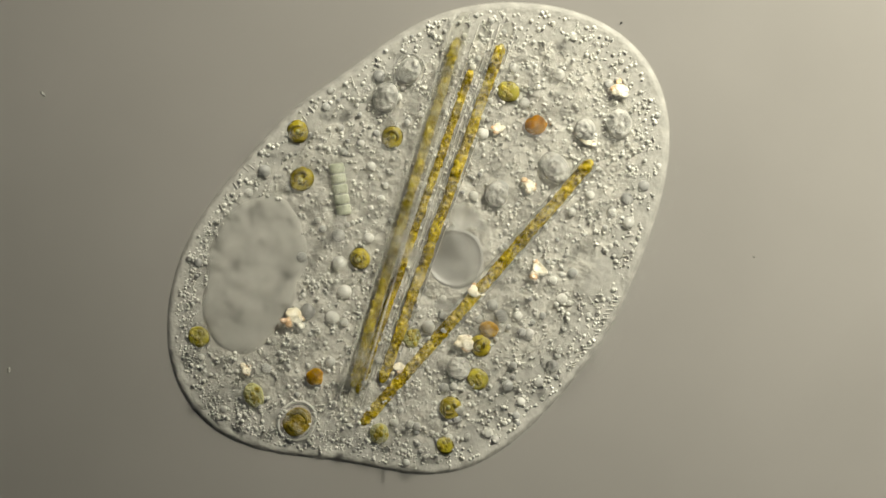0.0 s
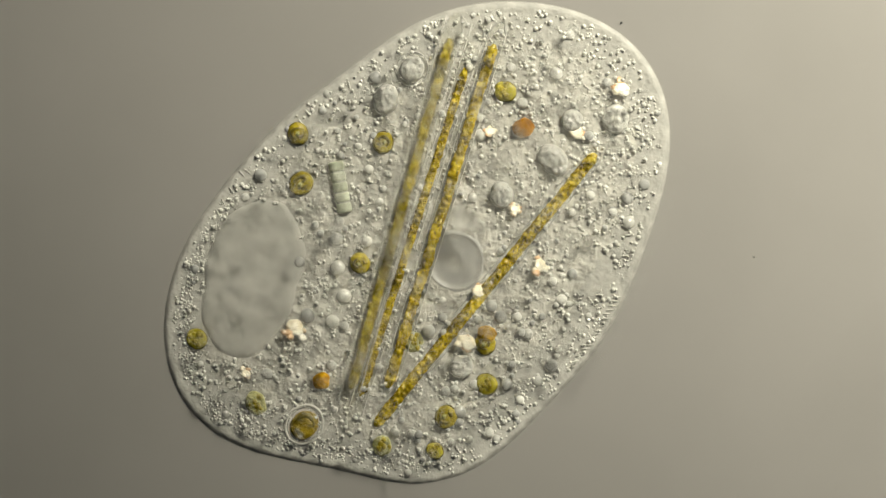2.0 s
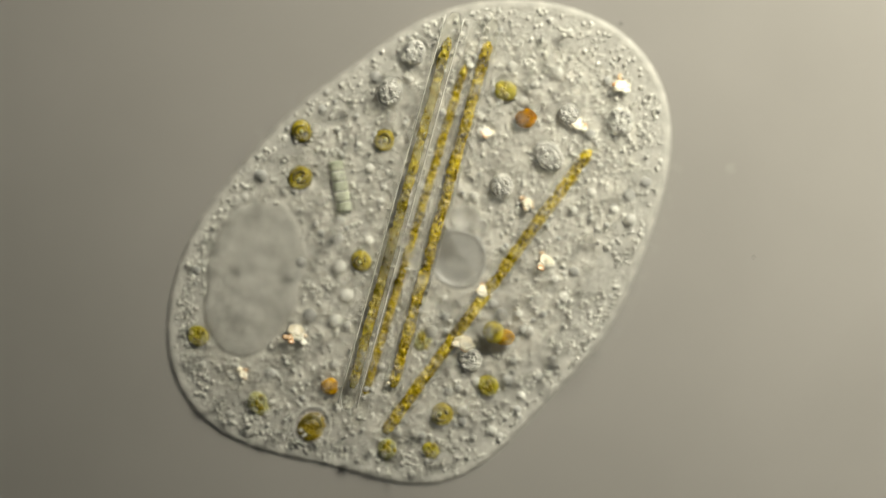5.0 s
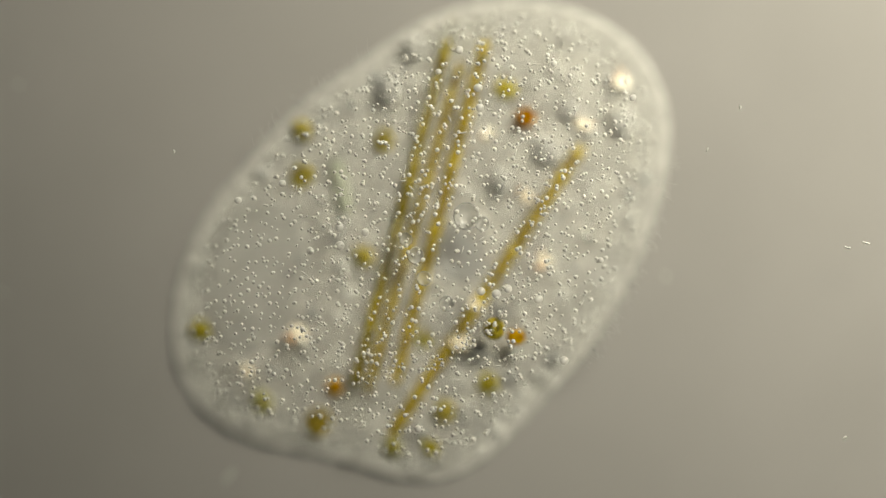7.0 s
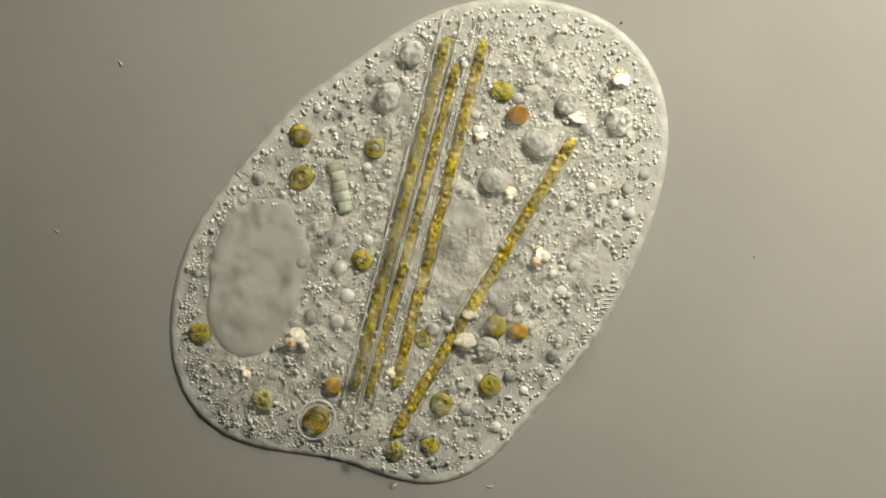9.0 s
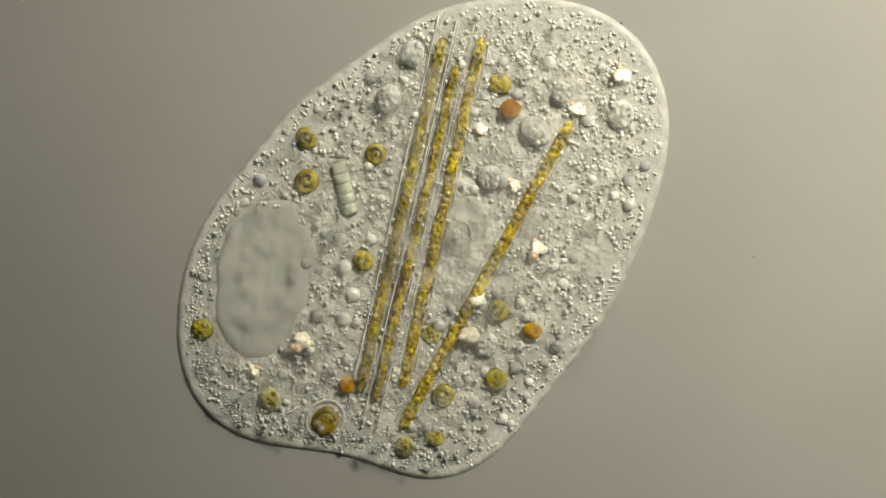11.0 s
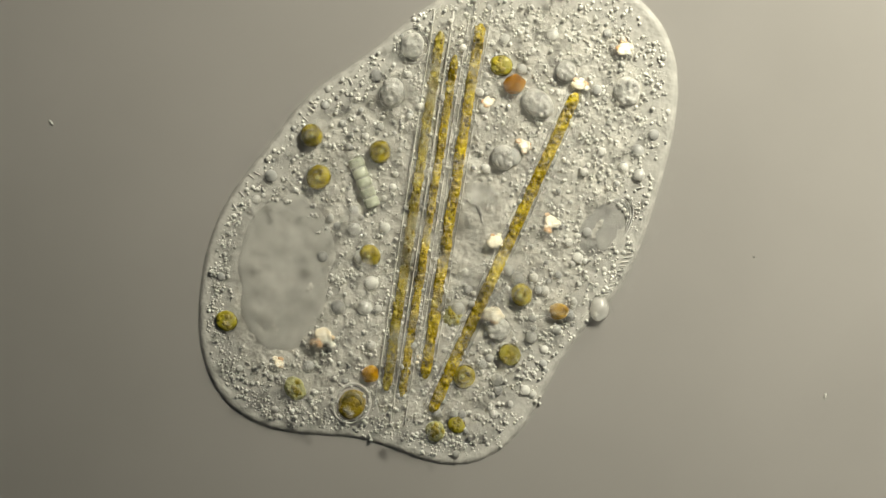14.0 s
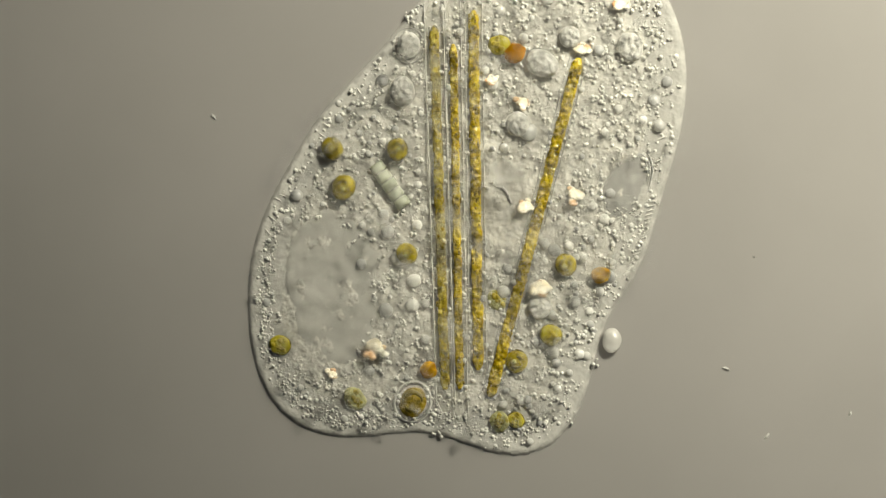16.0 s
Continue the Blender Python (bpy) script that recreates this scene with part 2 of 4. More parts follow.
def beads(name, spots, material, parent, label="", tall=1.0):
    """Many small round bodies (x, y, z, radius) as one part."""
    ico = bmesh.new()
    bmesh.ops.create_icosphere(ico, subdivisions=2, radius=1)
    ico.verts.ensure_lookup_table()
    shape = np.array([v.co[:] for v in ico.verts])
    faces = np.array([[v.index for v in f.verts] for f in ico.faces])
    ico.free()
    shape[:, 2] *= tall
    spots = np.array(spots)
    verts = (spots[:, None, :3] + shape[None] * spots[:, None, 3:4]).reshape(-1, 3) * U
    tris = (faces[None] + (np.arange(len(spots)) * len(shape))[:, None, None]).reshape(-1, 3)
    data = bpy.data.meshes.new(name)
    data.from_pydata(verts.tolist(), [], tris.tolist())
    data.materials.append(material)
    data.shade_smooth()
    ob = new(name, data)
    ob.parent = parent
    return tagged(ob, label, kind="stuff")


# ---- the plan of the cell ----
SLIDE_Z = -13

# place and turn of the cell on the slide, step by step of time
CELL = [(0, 739.2, 429.6, 2.67), (0.5, 737, 432.6, 2.1), (1, 736.9, 433.1, 1.72), (2.5, 738, 435.1, 1.87), (4, 738.7, 434.7, 1.59), (6.5, 742.7, 430.5, 1.21), (7.5, 741.9, 430.6, 1.1), (8, 741.8, 434.1, 0.82), (9, 740, 430, 0), (11.5, 746.7, 422.5, -2.16), (12, 747.9, 417.4, -2.79), (12.5, 756, 411.9, -3.58), (13, 760.8, 409.5, -4.3), (13.5, 764.1, 404.4, -4.84), (14, 769.9, 398.7, -5.67), (14.5, 776.8, 390.8, -7.28), (15, 789.3, 374.2, -9.31), (15.5, 804.1, 357.6, -12.86), (15.6, 807.8, 356.1, -13.54), (15.8, 814.3, 377, -14.89), (16, 822.6, 378, -16.25)]

# its outline about its middle: mean radius and the cosine and sine of each harmonic
OUTLINE = [
    (0, 411.5, 16.2, -6.8, 2.3, 74.0, -18.3, -2.7, -11.6, 9.5, 4.8, -2.5, -3.6, -4.6, -2.6, -0.6, 1.8, -0.0),
    (3.5, 415.2, 13.8, -5.3, 1.2, 77.2, -17.7, 1.3, -7.3, 9.0, 3.7, -5.8, -5.9, -3.8, -2.1, 0.3, 1.3, -0.4),
    (9, 412.1, 12.2, -3.9, 2.5, 75.5, -18.6, 3.9, -7.1, 11.8, 5.4, -6.3, -5.9, -4.7, -3.2, 2.2, 2.5, -0.5),
    (12.5, 404.6, 11.1, 0.5, 6.3, 77.7, -18.9, 9.5, -6.6, 12.9, 3.8, -8.5, -7.5, -5.1, -2.9, 1.9, 1.9, -1.9),
    (14.5, 402.2, 13.5, 1.8, 7.7, 85.0, -21.4, 15.4, -5.5, 11.4, 4.2, -12.7, -9.1, -5.7, -3.3, 3.2, 2.2, -2.6),
    (15.5, 401.2, 13.9, 1.8, 7.0, 86.6, -22.9, 17.2, -3.8, 12.1, 3.2, -13.0, -10.2, -3.3, -1.6, 5.6, 2.4, -1.7),
    (16, 399.3, 16.0, 4.1, 5.3, 90.1, -23.7, 19.9, -3.9, 10.1, 4.5, -15.0, -9.9, -2.9, -1.7, 7.1, 2.2, -0.7),
]
SHAPE_TIMES = [row[0] for row in OUTLINE]


def cell_turn(t):
    return float(np.interp(t, [r[0] for r in CELL], [r[3] for r in CELL]))


def radius_at(a, row):
    c = OUTLINE[row][1:]
    return c[0] + sum(c[2 * k - 1] * math.cos(k * a) + c[2 * k] * math.sin(k * a) for k in range(1, 9))


def on_plan(x, y, z=0.0):
    return ((x - 784) * U, (441 - y) * U, z * U)


def in_cell(x, y, t=3.5, row=1):
    """Angle and share of the radius, in the cell, of a place on the plan."""
    px, py, turn = (float(np.interp(t, [r[0] for r in CELL], [r[i] for r in CELL])) for i in (1, 2, 3))
    c, s = math.cos(radians(turn)), math.sin(radians(turn))
    dx, dy = x - px, y - py
    lx, ly = dx * c + dy * s, -(-dx * s + dy * c)
    a = math.atan2(ly, lx)
    return a, math.hypot(lx, ly) / radius_at(a, row)


def drift(a, share, z, spin=0.0):
    """Rows of a part of the cell as the cell bends."""
    rows = []
    for i, t in enumerate(SHAPE_TIMES):
        r = share * radius_at(a, i)
        rows.append((t, pose(r * math.cos(a) * U, r * math.sin(a) * U, z * U, 0, 0, spin)))
    return rows


def carried(rows, z, spin=0.0, tilt=0.0, turns=1.0):
    """Rows of a thing that the cell carries: (time, x, y) on the plan."""
    times, heights = z if isinstance(z, tuple) else ((0, 16), (z, z))
    return [(t, pose(*on_plan(x, y, float(np.interp(t, times, heights))), 0, tilt, spin - turns * cell_turn(t))) for t, x, y in rows]


# ---- slide ----
bm = bmesh.new()
bmesh.ops.create_grid(bm, x_segments=8, y_segments=8, size=1)
for v in bm.verts:
    v.co = Vector((v.co.x * 2600, v.co.y * 1900, SLIDE_Z))
made = bmesh.ops.extrude_face_region(bm, geom=bm.faces[:])
for v in made["geom"]:
    if isinstance(v, bmesh.types.BMVert):
        v.co.z -= 120
bmesh.ops.recalc_face_normals(bm, faces=bm.faces)
slide = tagged(part("glass_slide", bm, SLIDE, smooth=False), "warm grey lit microscope slide under a film of water", "slide", kind="structure")


# ---- the ciliate ----
ciliate = empty("ciliate", "living translucent grey ciliate packed with algae and droplets on a slide", "ciliate")
dice = random.Random(11)
moving = []  # parts of the cell with their rows


def least(a):
    return min(radius_at(a, i) for i in range(len(OUTLINE))) - 34


HOLLOW = in_cell(806, 461)
HOLLOW = (HOLLOW[1] * radius_at(HOLLOW[0], 1) * math.cos(HOLLOW[0]), HOLLOW[1] * radius_at(HOLLOW[0], 1) * math.sin(HOLLOW[0]))


def pad_height(s, x, y):
    edge = max(0.0, (s - 0.80) / 0.20)
    wave = 2.6 * noise.noise(Vector((x, y, 0)) / 42) + 2.6 * noise.noise(Vector((x, y, 50)) / 17) + 0.6 * noise.noise(Vector((x, y, 90)) / 8)
    near = min(1.0, max(0.0, (math.hypot(x - HOLLOW[0], (y - HOLLOW[1]) / 1.08) - 42) / 10))
    return -9 - 3 * edge ** 3 - 3.2 * (1 - near) + wave * (1 - 0.6 * edge) * (0.06 + 0.94 * near)


part("endoplasm", sheet(least, pad_height, 220, 80, SLIDE_Z), PLASM, ciliate, "granular grey cytoplasm")

# the pellicle in short rigid lengths that slide over one another as the outline bends
LENGTHS = 56
PROFILE = ((0, SLIDE_Z + 0.3), (0.8, -11.4), (2.2, -9.6), (4.2, -7.7), (6.6, -6.5), (9.5, -6.2), (14, -6.8), (22, -7.7), (38, -8.4), (58, -9.5), (78, -11.2), (100, -12.7))


def edge_frame(a, row):
    """Place and outward heading of the outline at the angle a."""
    p, q = (Vector((radius_at(b, row) * math.cos(b), radius_at(b, row) * math.sin(b))) for b in (a - 0.03, a + 0.03))
    way = (q - p).normalized()
    r = radius_at(a, row)
    return Vector((r * math.cos(a), r * math.sin(a))), math.atan2(-way.x, way.y)


def pellicle_length(a):
    place, head = edge_frame(a, 2)
    back = Matrix.Rotation(-head, 2)
    bm = bmesh.new()
    loops = []
    half = math.pi / LENGTHS
    for i in range(9):
        b = a + half * 1.7 * (i - 4) / 4
        p, h = edge_frame(b, 2)
        inward = Vector((-math.cos(h), -math.sin(h)))
        loop = []
        for u, z in PROFILE:
            q = back @ (p + inward * u - place)
            ends = (abs(i - 4) / 4) ** 4
            loop.append(bm.verts.new((q.x, q.y, z - 0.9 * ends + (0.8 * noise.noise(Vector((q.x + a * 300, q.y, 3)) / 13) if u > 6 else 0))))
        loops.append(loop)
    for p, q in zip(loops, loops[1:]):
        for j in range(len(PROFILE) - 1):
            bm.faces.new((p[j], q[j], q[j + 1], p[j + 1]))
    bmesh.ops.recalc_face_normals(bm, faces=bm.faces)
    if sum(f.normal.z for f in bm.faces) < 0:
        bmesh.ops.reverse_faces(bm, faces=bm.faces)
    rows = []
    for i, t in enumerate(SHAPE_TIMES):
        p, h = edge_frame(a, i)
        rows.append((t, pose(p.x * U, p.y * U, 0, 0, 0, math.degrees(h))))
    return bm, rows


def hairs(seed, many):
    d = random.Random(seed)
    bm = bmesh.new()
    for i in range(many):
        y, up, n = d.uniform(-22, 22), d.uniform(42, 60), d.uniform(14, 26)
        bend = d.uniform(-16, 4)
        pts = [Vector((-3 + n * k / 4, y + bend * (k / 4) ** 2, up + d.uniform(-1, 1))) for k in range(5)]
        for p, q in zip(pts, pts[1:]):
            w = Vector((0, 0.5, 0))
            h = Vector((0, 0, 0.5))
            ring = [[bm.verts.new(o + e) for e in (w, h, -w, -h)] for o in (p, q)]
            for k in range(4):
                bm.faces.new((ring[0][k], ring[1][k], ring[1][(k + 1) % 4], ring[0][(k + 1) % 4]))
    return bm


for i in range(LENGTHS):
    a = 2 * math.pi * i / LENGTHS
    bm, rows = pellicle_length(a)
    ob = part("pellicle", bm, RIND, ciliate)
    many = 8 if math.cos(a + 0.12) > 0.86 else 4 if math.cos(a - 2.2) > 0.92 else 0
    if many:
        tagged(part("ciliary_fringe", hairs(i, many), HAIR, ob), kind="stuff")
    moving.append((ob, rows))

# nucleus: a flat bean
def bean(a):
    q = a - radians(77)
    dent = math.atan2(math.sin(a + 0.15), math.cos(a + 0.15))
    return 148 * 90 / math.hypot(90 * math.cos(q), 148 * math.sin(q)) - 9 * math.exp(-(dent / 0.35) ** 2) + 4 * math.sin(3 * a + 1) + 2 * math.sin(7 * a)


NUCLEUS = part("nucleus", sheet(bean, lambda s, x, y: -5.2 - 8.3 * s ** 20 + 0.8 * s ** 6 + 0.6 * noise.noise(Vector((x, y, 9)) / 30), 90, 24, SLIDE_Z), KERN, ciliate, "smooth grey bean-shaped nucleus")
NUCLEUS.data.transform(Matrix.Translation((3 * U, 9 * U, 0)))

# contractile vacuole: a clear dish
def dish(size=1.0, deep=1.0):
    bm = bmesh.new()
    prof = [(0, -11.6), (24, -11.55), (36, -11.35), (41, -10.8), (44, -9.7), (46, -8.5), (47.3, -8.0), (49, -8.3), (53, -10.2), (58, -12.8)]
    loops = []
    for r, z in prof[1:]:
        loops.append([bm.verts.new((size * r * math.cos(a), 1.08 * size * r * math.sin(a) * (1 + 0.05 * math.cos(2 * a + 0.6)), z * deep)) for a in (2 * math.pi * i / 56 for i in range(56))])
    mid = bm.verts.new((0, 0, prof[0][1]))
    for i in range(56):
        bm.faces.new((mid, loops[0][i], loops[0][(i + 1) % 56]))
    for p, q in zip(loops, loops[1:]):
        for i in range(56):
            bm.faces.new((p[i], q[i], q[(i + 1) % 56], p[(i + 1) % 56]))
    return bm


VESICLE = part("small_vacuole", dish(0.44, 0.75), BOWL, ciliate, "small round clear vacuole beside the nucleus")
VACUOLE = part("contractile_vacuole", dish(), BOWL, ciliate, "round clear water vacuole")


# the fold left where the vacuole has emptied, coloured dark for its crease's shade
bm = bmesh.new()
loops = []
for i in range(17):
    f = i / 16
    x, y = -14 + 30 * f - 26 * max(0.0, f - 0.45) ** 1.4, 24 - 12 * f - 44 * max(0.0, f - 0.4)
    w = 2.6 * math.sin(math.pi * (0.04 + 0.92 * f)) ** 0.7
    loops.append([bm.verts.new((x + w * c, y + 0.6 * w * c, w * q)) for c, q in ((1, 0), (0.5, 0.9), (-0.5, 0.9), (-1, 0), (0, -1))])
for p, q in zip(loops, loops[1:]):
    for k in range(5):
        bm.faces.new((p[k], q[k], q[(k + 1) % 5], p[(k + 1) % 5]))
bmesh.ops.recalc_face_normals(bm, faces=bm.faces)
FOLD = part("vacuole_fold", bm, CREASE_WALL_DARK, ciliate, "fold of the emptied vacuole, coloured dark for its shaded crease")


# mouth: a shallow smooth oval with curved ridges at one end
def mouth_edge(a):
    return 38 * 66 / math.hypot(66 * math.cos(a), 38 * math.sin(a))


def arc(scale, start, end, thick):
    pts = [(38 * scale * math.cos(radians(q)), 66 * scale * math.sin(radians(q))) for q in np.linspace(start, end, 19)]
    bm = bmesh.new()
    loops = []
    for i, (x, y) in enumerate(pts):
        w = thick * math.sin(math.pi * (i + 0.4) / 18.8) ** 0.5
        way = Vector((x / 38, y / 66, 0)).normalized()
        loops.append([bm.verts.new((x + way.x * w * c, y + way.y * w * c, -4.6 + w * q)) for c, q in ((1, 0), (0, 1), (-1, 0), (0, -1))])
    for p, q in zip(loops, loops[1:]):
        for k in range(4):
            bm.faces.new((p[k], q[k], q[(k + 1) % 4], p[(k + 1) % 4]))
    bmesh.ops.recalc_face_normals(bm, faces=bm.faces)
    return bm


MOUTH = part("mouth", sheet(mouth_edge, lambda s, x, y: -7.4 + 1.2 * s ** 3 - 6 * s ** 12 + 0.8 * noise.noise(Vector((x, y, 4)) / 22), 60, 16, SLIDE_Z), GULLET, ciliate, "smooth shallow oval mouth groove")
MOUTH.data.transform(Matrix.Translation((0, 0, -0.9 * U)))
for scale, start, end in ((0.84, 25, 100), (0.93, 15, 105), (1.03, 0, 95)):
    part("mouth_ridge", arc(scale, start, end, 1.3), FAT_DIM, MOUTH)
moving.append((MOUTH, [(t, Matrix.Translation((0, 0, float(np.interp(t, (12, 14), (-5, 0))) * U)) @ m) for t, m in drift(*in_cell(1108, 328, 16, 6), 0, -45)]))

# droplets that can be told apart
UPPER = [(664, 138, 11), (885, 337, 16), (1014, 484, 9), (650, 428, 10), (460, 311, 11), (595, 424, 12), (848, 208, 9), (852, 238, 11),
         (925, 182, 10), (1043, 240, 10), (1112, 350, 11), (1114, 393, 11), (1142, 326, 10), (1086, 375, 9), (598, 475, 14), (530, 465, 10),
         (344, 478, 8), (432, 350, 8), (672, 358, 8), (567, 414, 7), (600, 392, 9), (985, 130, 12), (570, 195, 8), (1010, 60, 8), (905, 120, 9)]
LOWER = [(475, 662, 10), (588, 648, 10), (590, 570, 13), (995, 530, 10), (784, 562, 9), (760, 588, 12), (870, 542, 11), (886, 560, 12),
         (790, 695, 9), (806, 690, 8), (897, 678, 11), (950, 672, 10), (815, 730, 12), (700, 770, 9), (730, 772, 9), (867, 765, 10),
         (800, 786, 8), (880, 776, 8), (920, 705, 8), (545, 560, 14), (610, 525, 13), (960, 560, 7), (915, 560, 9), (975, 645, 12), (935, 590, 9), (840, 680, 9)]


def in_nucleus(a, s, grow=1.0):
    b, q = in_cell(445, 497)
    r, r0 = s * radius_at(a, 1), q * radius_at(b, 1)
    dx, dy = r * math.cos(a) - r0 * math.cos(b), r * math.sin(a) - r0 * math.sin(b)
    return math.hypot(dx, dy) < grow * bean(math.atan2(dy, dx))


def in_mouth(a, s):
    b, q = in_cell(1108, 328, 16, 6)
    r, r0 = s * radius_at(a, 1), q * radius_at(b, 1)
    return math.hypot(r * math.cos(a) - r0 * math.cos(b), r * math.sin(a) - r0 * math.sin(b)) < 44


def in_vacuole(a, s):
    b, q = in_cell(808, 462)
    r, r0 = s * radius_at(a, 1), q * radius_at(b, 1)
    return math.hypot(r * math.cos(a) - r0 * math.cos(b), r * math.sin(a) - r0 * math.sin(b)) < 60


balls = []
for i in range(6):
    ob = part("lipid_droplet", lump(1, 1, 0.72, 0.07, 1.2, i * 3.1, 3), FAT if i < 4 else FAT_DIM, ciliate)
    balls.append(ob.data)
    bpy.data.objects.remove(ob)


def droplet(a, s, r, z, shape=None):
    ob = new("lipid_droplet", shape or balls[dice.randrange(6)])
    ob.parent = ciliate
    ob.scale = (r, r * dice.uniform(0.92, 1.06), r)
    moving.append((ob, drift(a, s, z, dice.uniform(-80, 80))))


for x, y, r in UPPER + LOWER:
    droplet(*in_cell(x, y), r, -8.6 + 0.22 * r + dice.uniform(-1.5, 1))
count = 0
while count < 195:
    a, s = dice.uniform(-math.pi, math.pi), math.sqrt(dice.uniform(0.02, 0.93))
    if in_nucleus(a, s, 1.04) or in_vacuole(a, s) or in_mouth(a, s) or (a > 0.4 and s < 0.5 and dice.random() < 0.5):
        continue
    droplet(a, s, min(8.5, 3.6 + dice.expovariate(0.75)), dice.uniform(-8.5, -3))
    count += 1

# translucent droplets added well above the middle of the cell, for soft whitish glows
haze = part("lipid_droplet", lump(1, 1, 0.6, 0.10, 1.2, 4, 3), GLOW_PATCH, ciliate)
hazy = haze.data
bpy.data.objects.remove(haze)
RODS = (((790, 40), (640, 700)), ((830, 60), (675, 720)), ((880, 50), (710, 700)), ((1055, 270), (690, 750)))
count = 0
while count < 10:
    x, y, r = dice.uniform(320, 1180), dice.uniform(20, 830), dice.uniform(7, 15)
    a, s = in_cell(x, y)
    near = min(abs((y - p[1]) * (q[0] - p[0]) - (x - p[0]) * (q[1] - p[1])) / math.dist(p, q) for p, q in RODS)
    if s > 0.85 or near < 40 or in_nucleus(a, s, 1.1) or in_vacuole(a, s):
        continue
    ob = new("lipid_droplet", hazy)
    ob.parent = ciliate
    ob.scale = (r, r * dice.uniform(0.8, 1.2), r)
    moving.append((ob, drift(a, s, dice.uniform(12, 30), dice.uniform(-80, 80))))
    count += 1

# angles at which equal shares of the cell's area lie
EDGE_A = np.linspace(-math.pi, math.pi, 361)
EDGE_SHARE = np.cumsum([radius_at(a, 1) ** 2 for a in EDGE_A])


def even_angle(u):
    return float(np.interp(EDGE_SHARE[0] + u * (EDGE_SHARE[-1] - EDGE_SHARE[0]), EDGE_SHARE, EDGE_A))


# the fine granules, in patches
def granule_patches(total, z_of, size, keep, rings, sectors, label, material, single=False, tall=1.0):
    patches = {}
    for i in range(total):
        for go in range(20):
            a, s = even_angle(dice.random()), math.sqrt(dice.uniform(0.0, 0.935))
            if single:  # spread evenly
                a = even_angle((0.5 + (i + go * 0.37) * 0.7548776662) % 1) + dice.gauss(0, 0.01)
                s = math.sqrt(0.89 * ((0.5 + (i + go * 0.61) * 0.5698402910) % 1))
            if keep(a, s):
                break
        n = 1 + (dice.random() < 0.25) if single else 1 if dice.random() < 0.78 else dice.randrange(2, 5)
        for j in range(n):
            key = (int((a + math.pi) / (2 * math.pi) * sectors) % sectors, min(rings - 1, int(s * rings)))
            mid_a, mid_s = -math.pi + (key[0] + 0.5) * 2 * math.pi / sectors, (key[1] + 0.5) / rings
            r0 = mid_s * radius_at(mid_a, 1)
            r = s * radius_at(a, 1)
            x = r * math.cos(a) - r0 * math.cos(mid_a) + (dice.gauss(0, 4.2) if j else dice.gauss(0, 6.5) if single else 0)
            y = r * math.sin(a) - r0 * math.sin(mid_a) + (dice.gauss(0, 4.2) if j else dice.gauss(0, 6.5) if single else 0)
            patches.setdefault(key, []).append((x, y, z_of(a, s), size()))
    for key in sorted(patches):
        mid_a, mid_s = -math.pi + (key[0] + 0.5) * 2 * math.pi / sectors, (key[1] + 0.5) / rings
        ob = beads("granule_patch", patches[key], material, ciliate, label, tall)
        moving.append((ob, drift(mid_a, mid_s, 0)))


granule_patches(3900, lambda a, s: -8.5 - (14 if in_vacuole(a, s) else 0) + (1.2 if s > 0.91 else 0) + dice.uniform(-1.5, 2.5), lambda: dice.choice((1.2, 1.4, 1.6, 1.8, 2.0, 2.2, 2.5, 2.9, 3.4, 4.2)),
                lambda a, s: not in_nucleus(a, s, 0.96) and not in_mouth(a, s) and not (1.6 < a < 3.0 and dice.random() < 0.3) and (s > 0.55 or dice.random() < 0.75), 6, 28, "fine pale granules", GRAIN, tall=1.3)
# a denser seam of granules along the hind edge
seam = {}
for i in range(620):
    a = dice.gauss(-2.35, 0.55)
    a = math.atan2(math.sin(a), math.cos(a))
    s = dice.uniform(0.90, 0.958)
    key = int((a + math.pi) / (2 * math.pi) * LENGTHS) % LENGTHS
    mid = -math.pi + (key + 0.5) * 2 * math.pi / LENGTHS
    r, r0 = s * radius_at(a, 1), 0.94 * radius_at(mid, 1)
    seam.setdefault(mid, []).append((r * math.cos(a) - r0 * math.cos(mid), r * math.sin(a) - r0 * math.sin(mid), -8.0 + dice.uniform(-1, 0.6), dice.choice((1.3, 1.6, 1.9, 2.2, 2.6))))
for mid in sorted(seam):
    moving.append((beads("granule_patch", seam[mid], GRAIN, ciliate, "dense pale granules along the hind edge"), drift(mid, 0.94, 0)))


def upper_height(a, s):
    """Height under the upper skin, which slopes down towards the cell's edge, most on the shaded flank."""
    r = s * radius_at(a, 1)
    x, y = r * math.cos(a), r * math.sin(a)
    room = 0
    while room < 100:
        px, py = x - 0.65 * room, y - 0.76 * room
        if math.hypot(px, py) > radius_at(math.atan2(py, px), 4) + 10:
            break
        room += 5
    return min(5 + 56 * (1 - s ** 8), room / 1.4 + 2) + dice.uniform(-2, 2)


granule_patches(1800, upper_height, lambda: dice.choice((2.2, 2.5, 2.8, 3.1, 3.4, 3.7, 4.3)),
                lambda a, s: s < (0.94 if abs(a) < 1.8 and a > -0.7 else 0.9), 4, 20, "round pale granules under the upper skin", GRAIN_CLEAR, True, 1.5)

# short rods lying in the upper skin
rod = part("trichocyst", lump(6.5, 1.4, 1.3, 0.05, 1, 1, 2), GRAIN_CLEAR, ciliate)
rod_data = rod.data
bpy.data.objects.remove(rod)
for i in range(90):
    a, s = dice.uniform(-math.pi, math.pi), math.sqrt(dice.uniform(0.02, 0.8))
    ob = new("trichocyst", rod_data)
    ob.parent = ciliate
    ob.scale = (dice.uniform(0.6, 1.3), 1, 1)
    moving.append((ob, drift(a, s, upper_height(a, s), dice.choice((-60, 70, 30, -20)) + dice.uniform(-20, 20))))

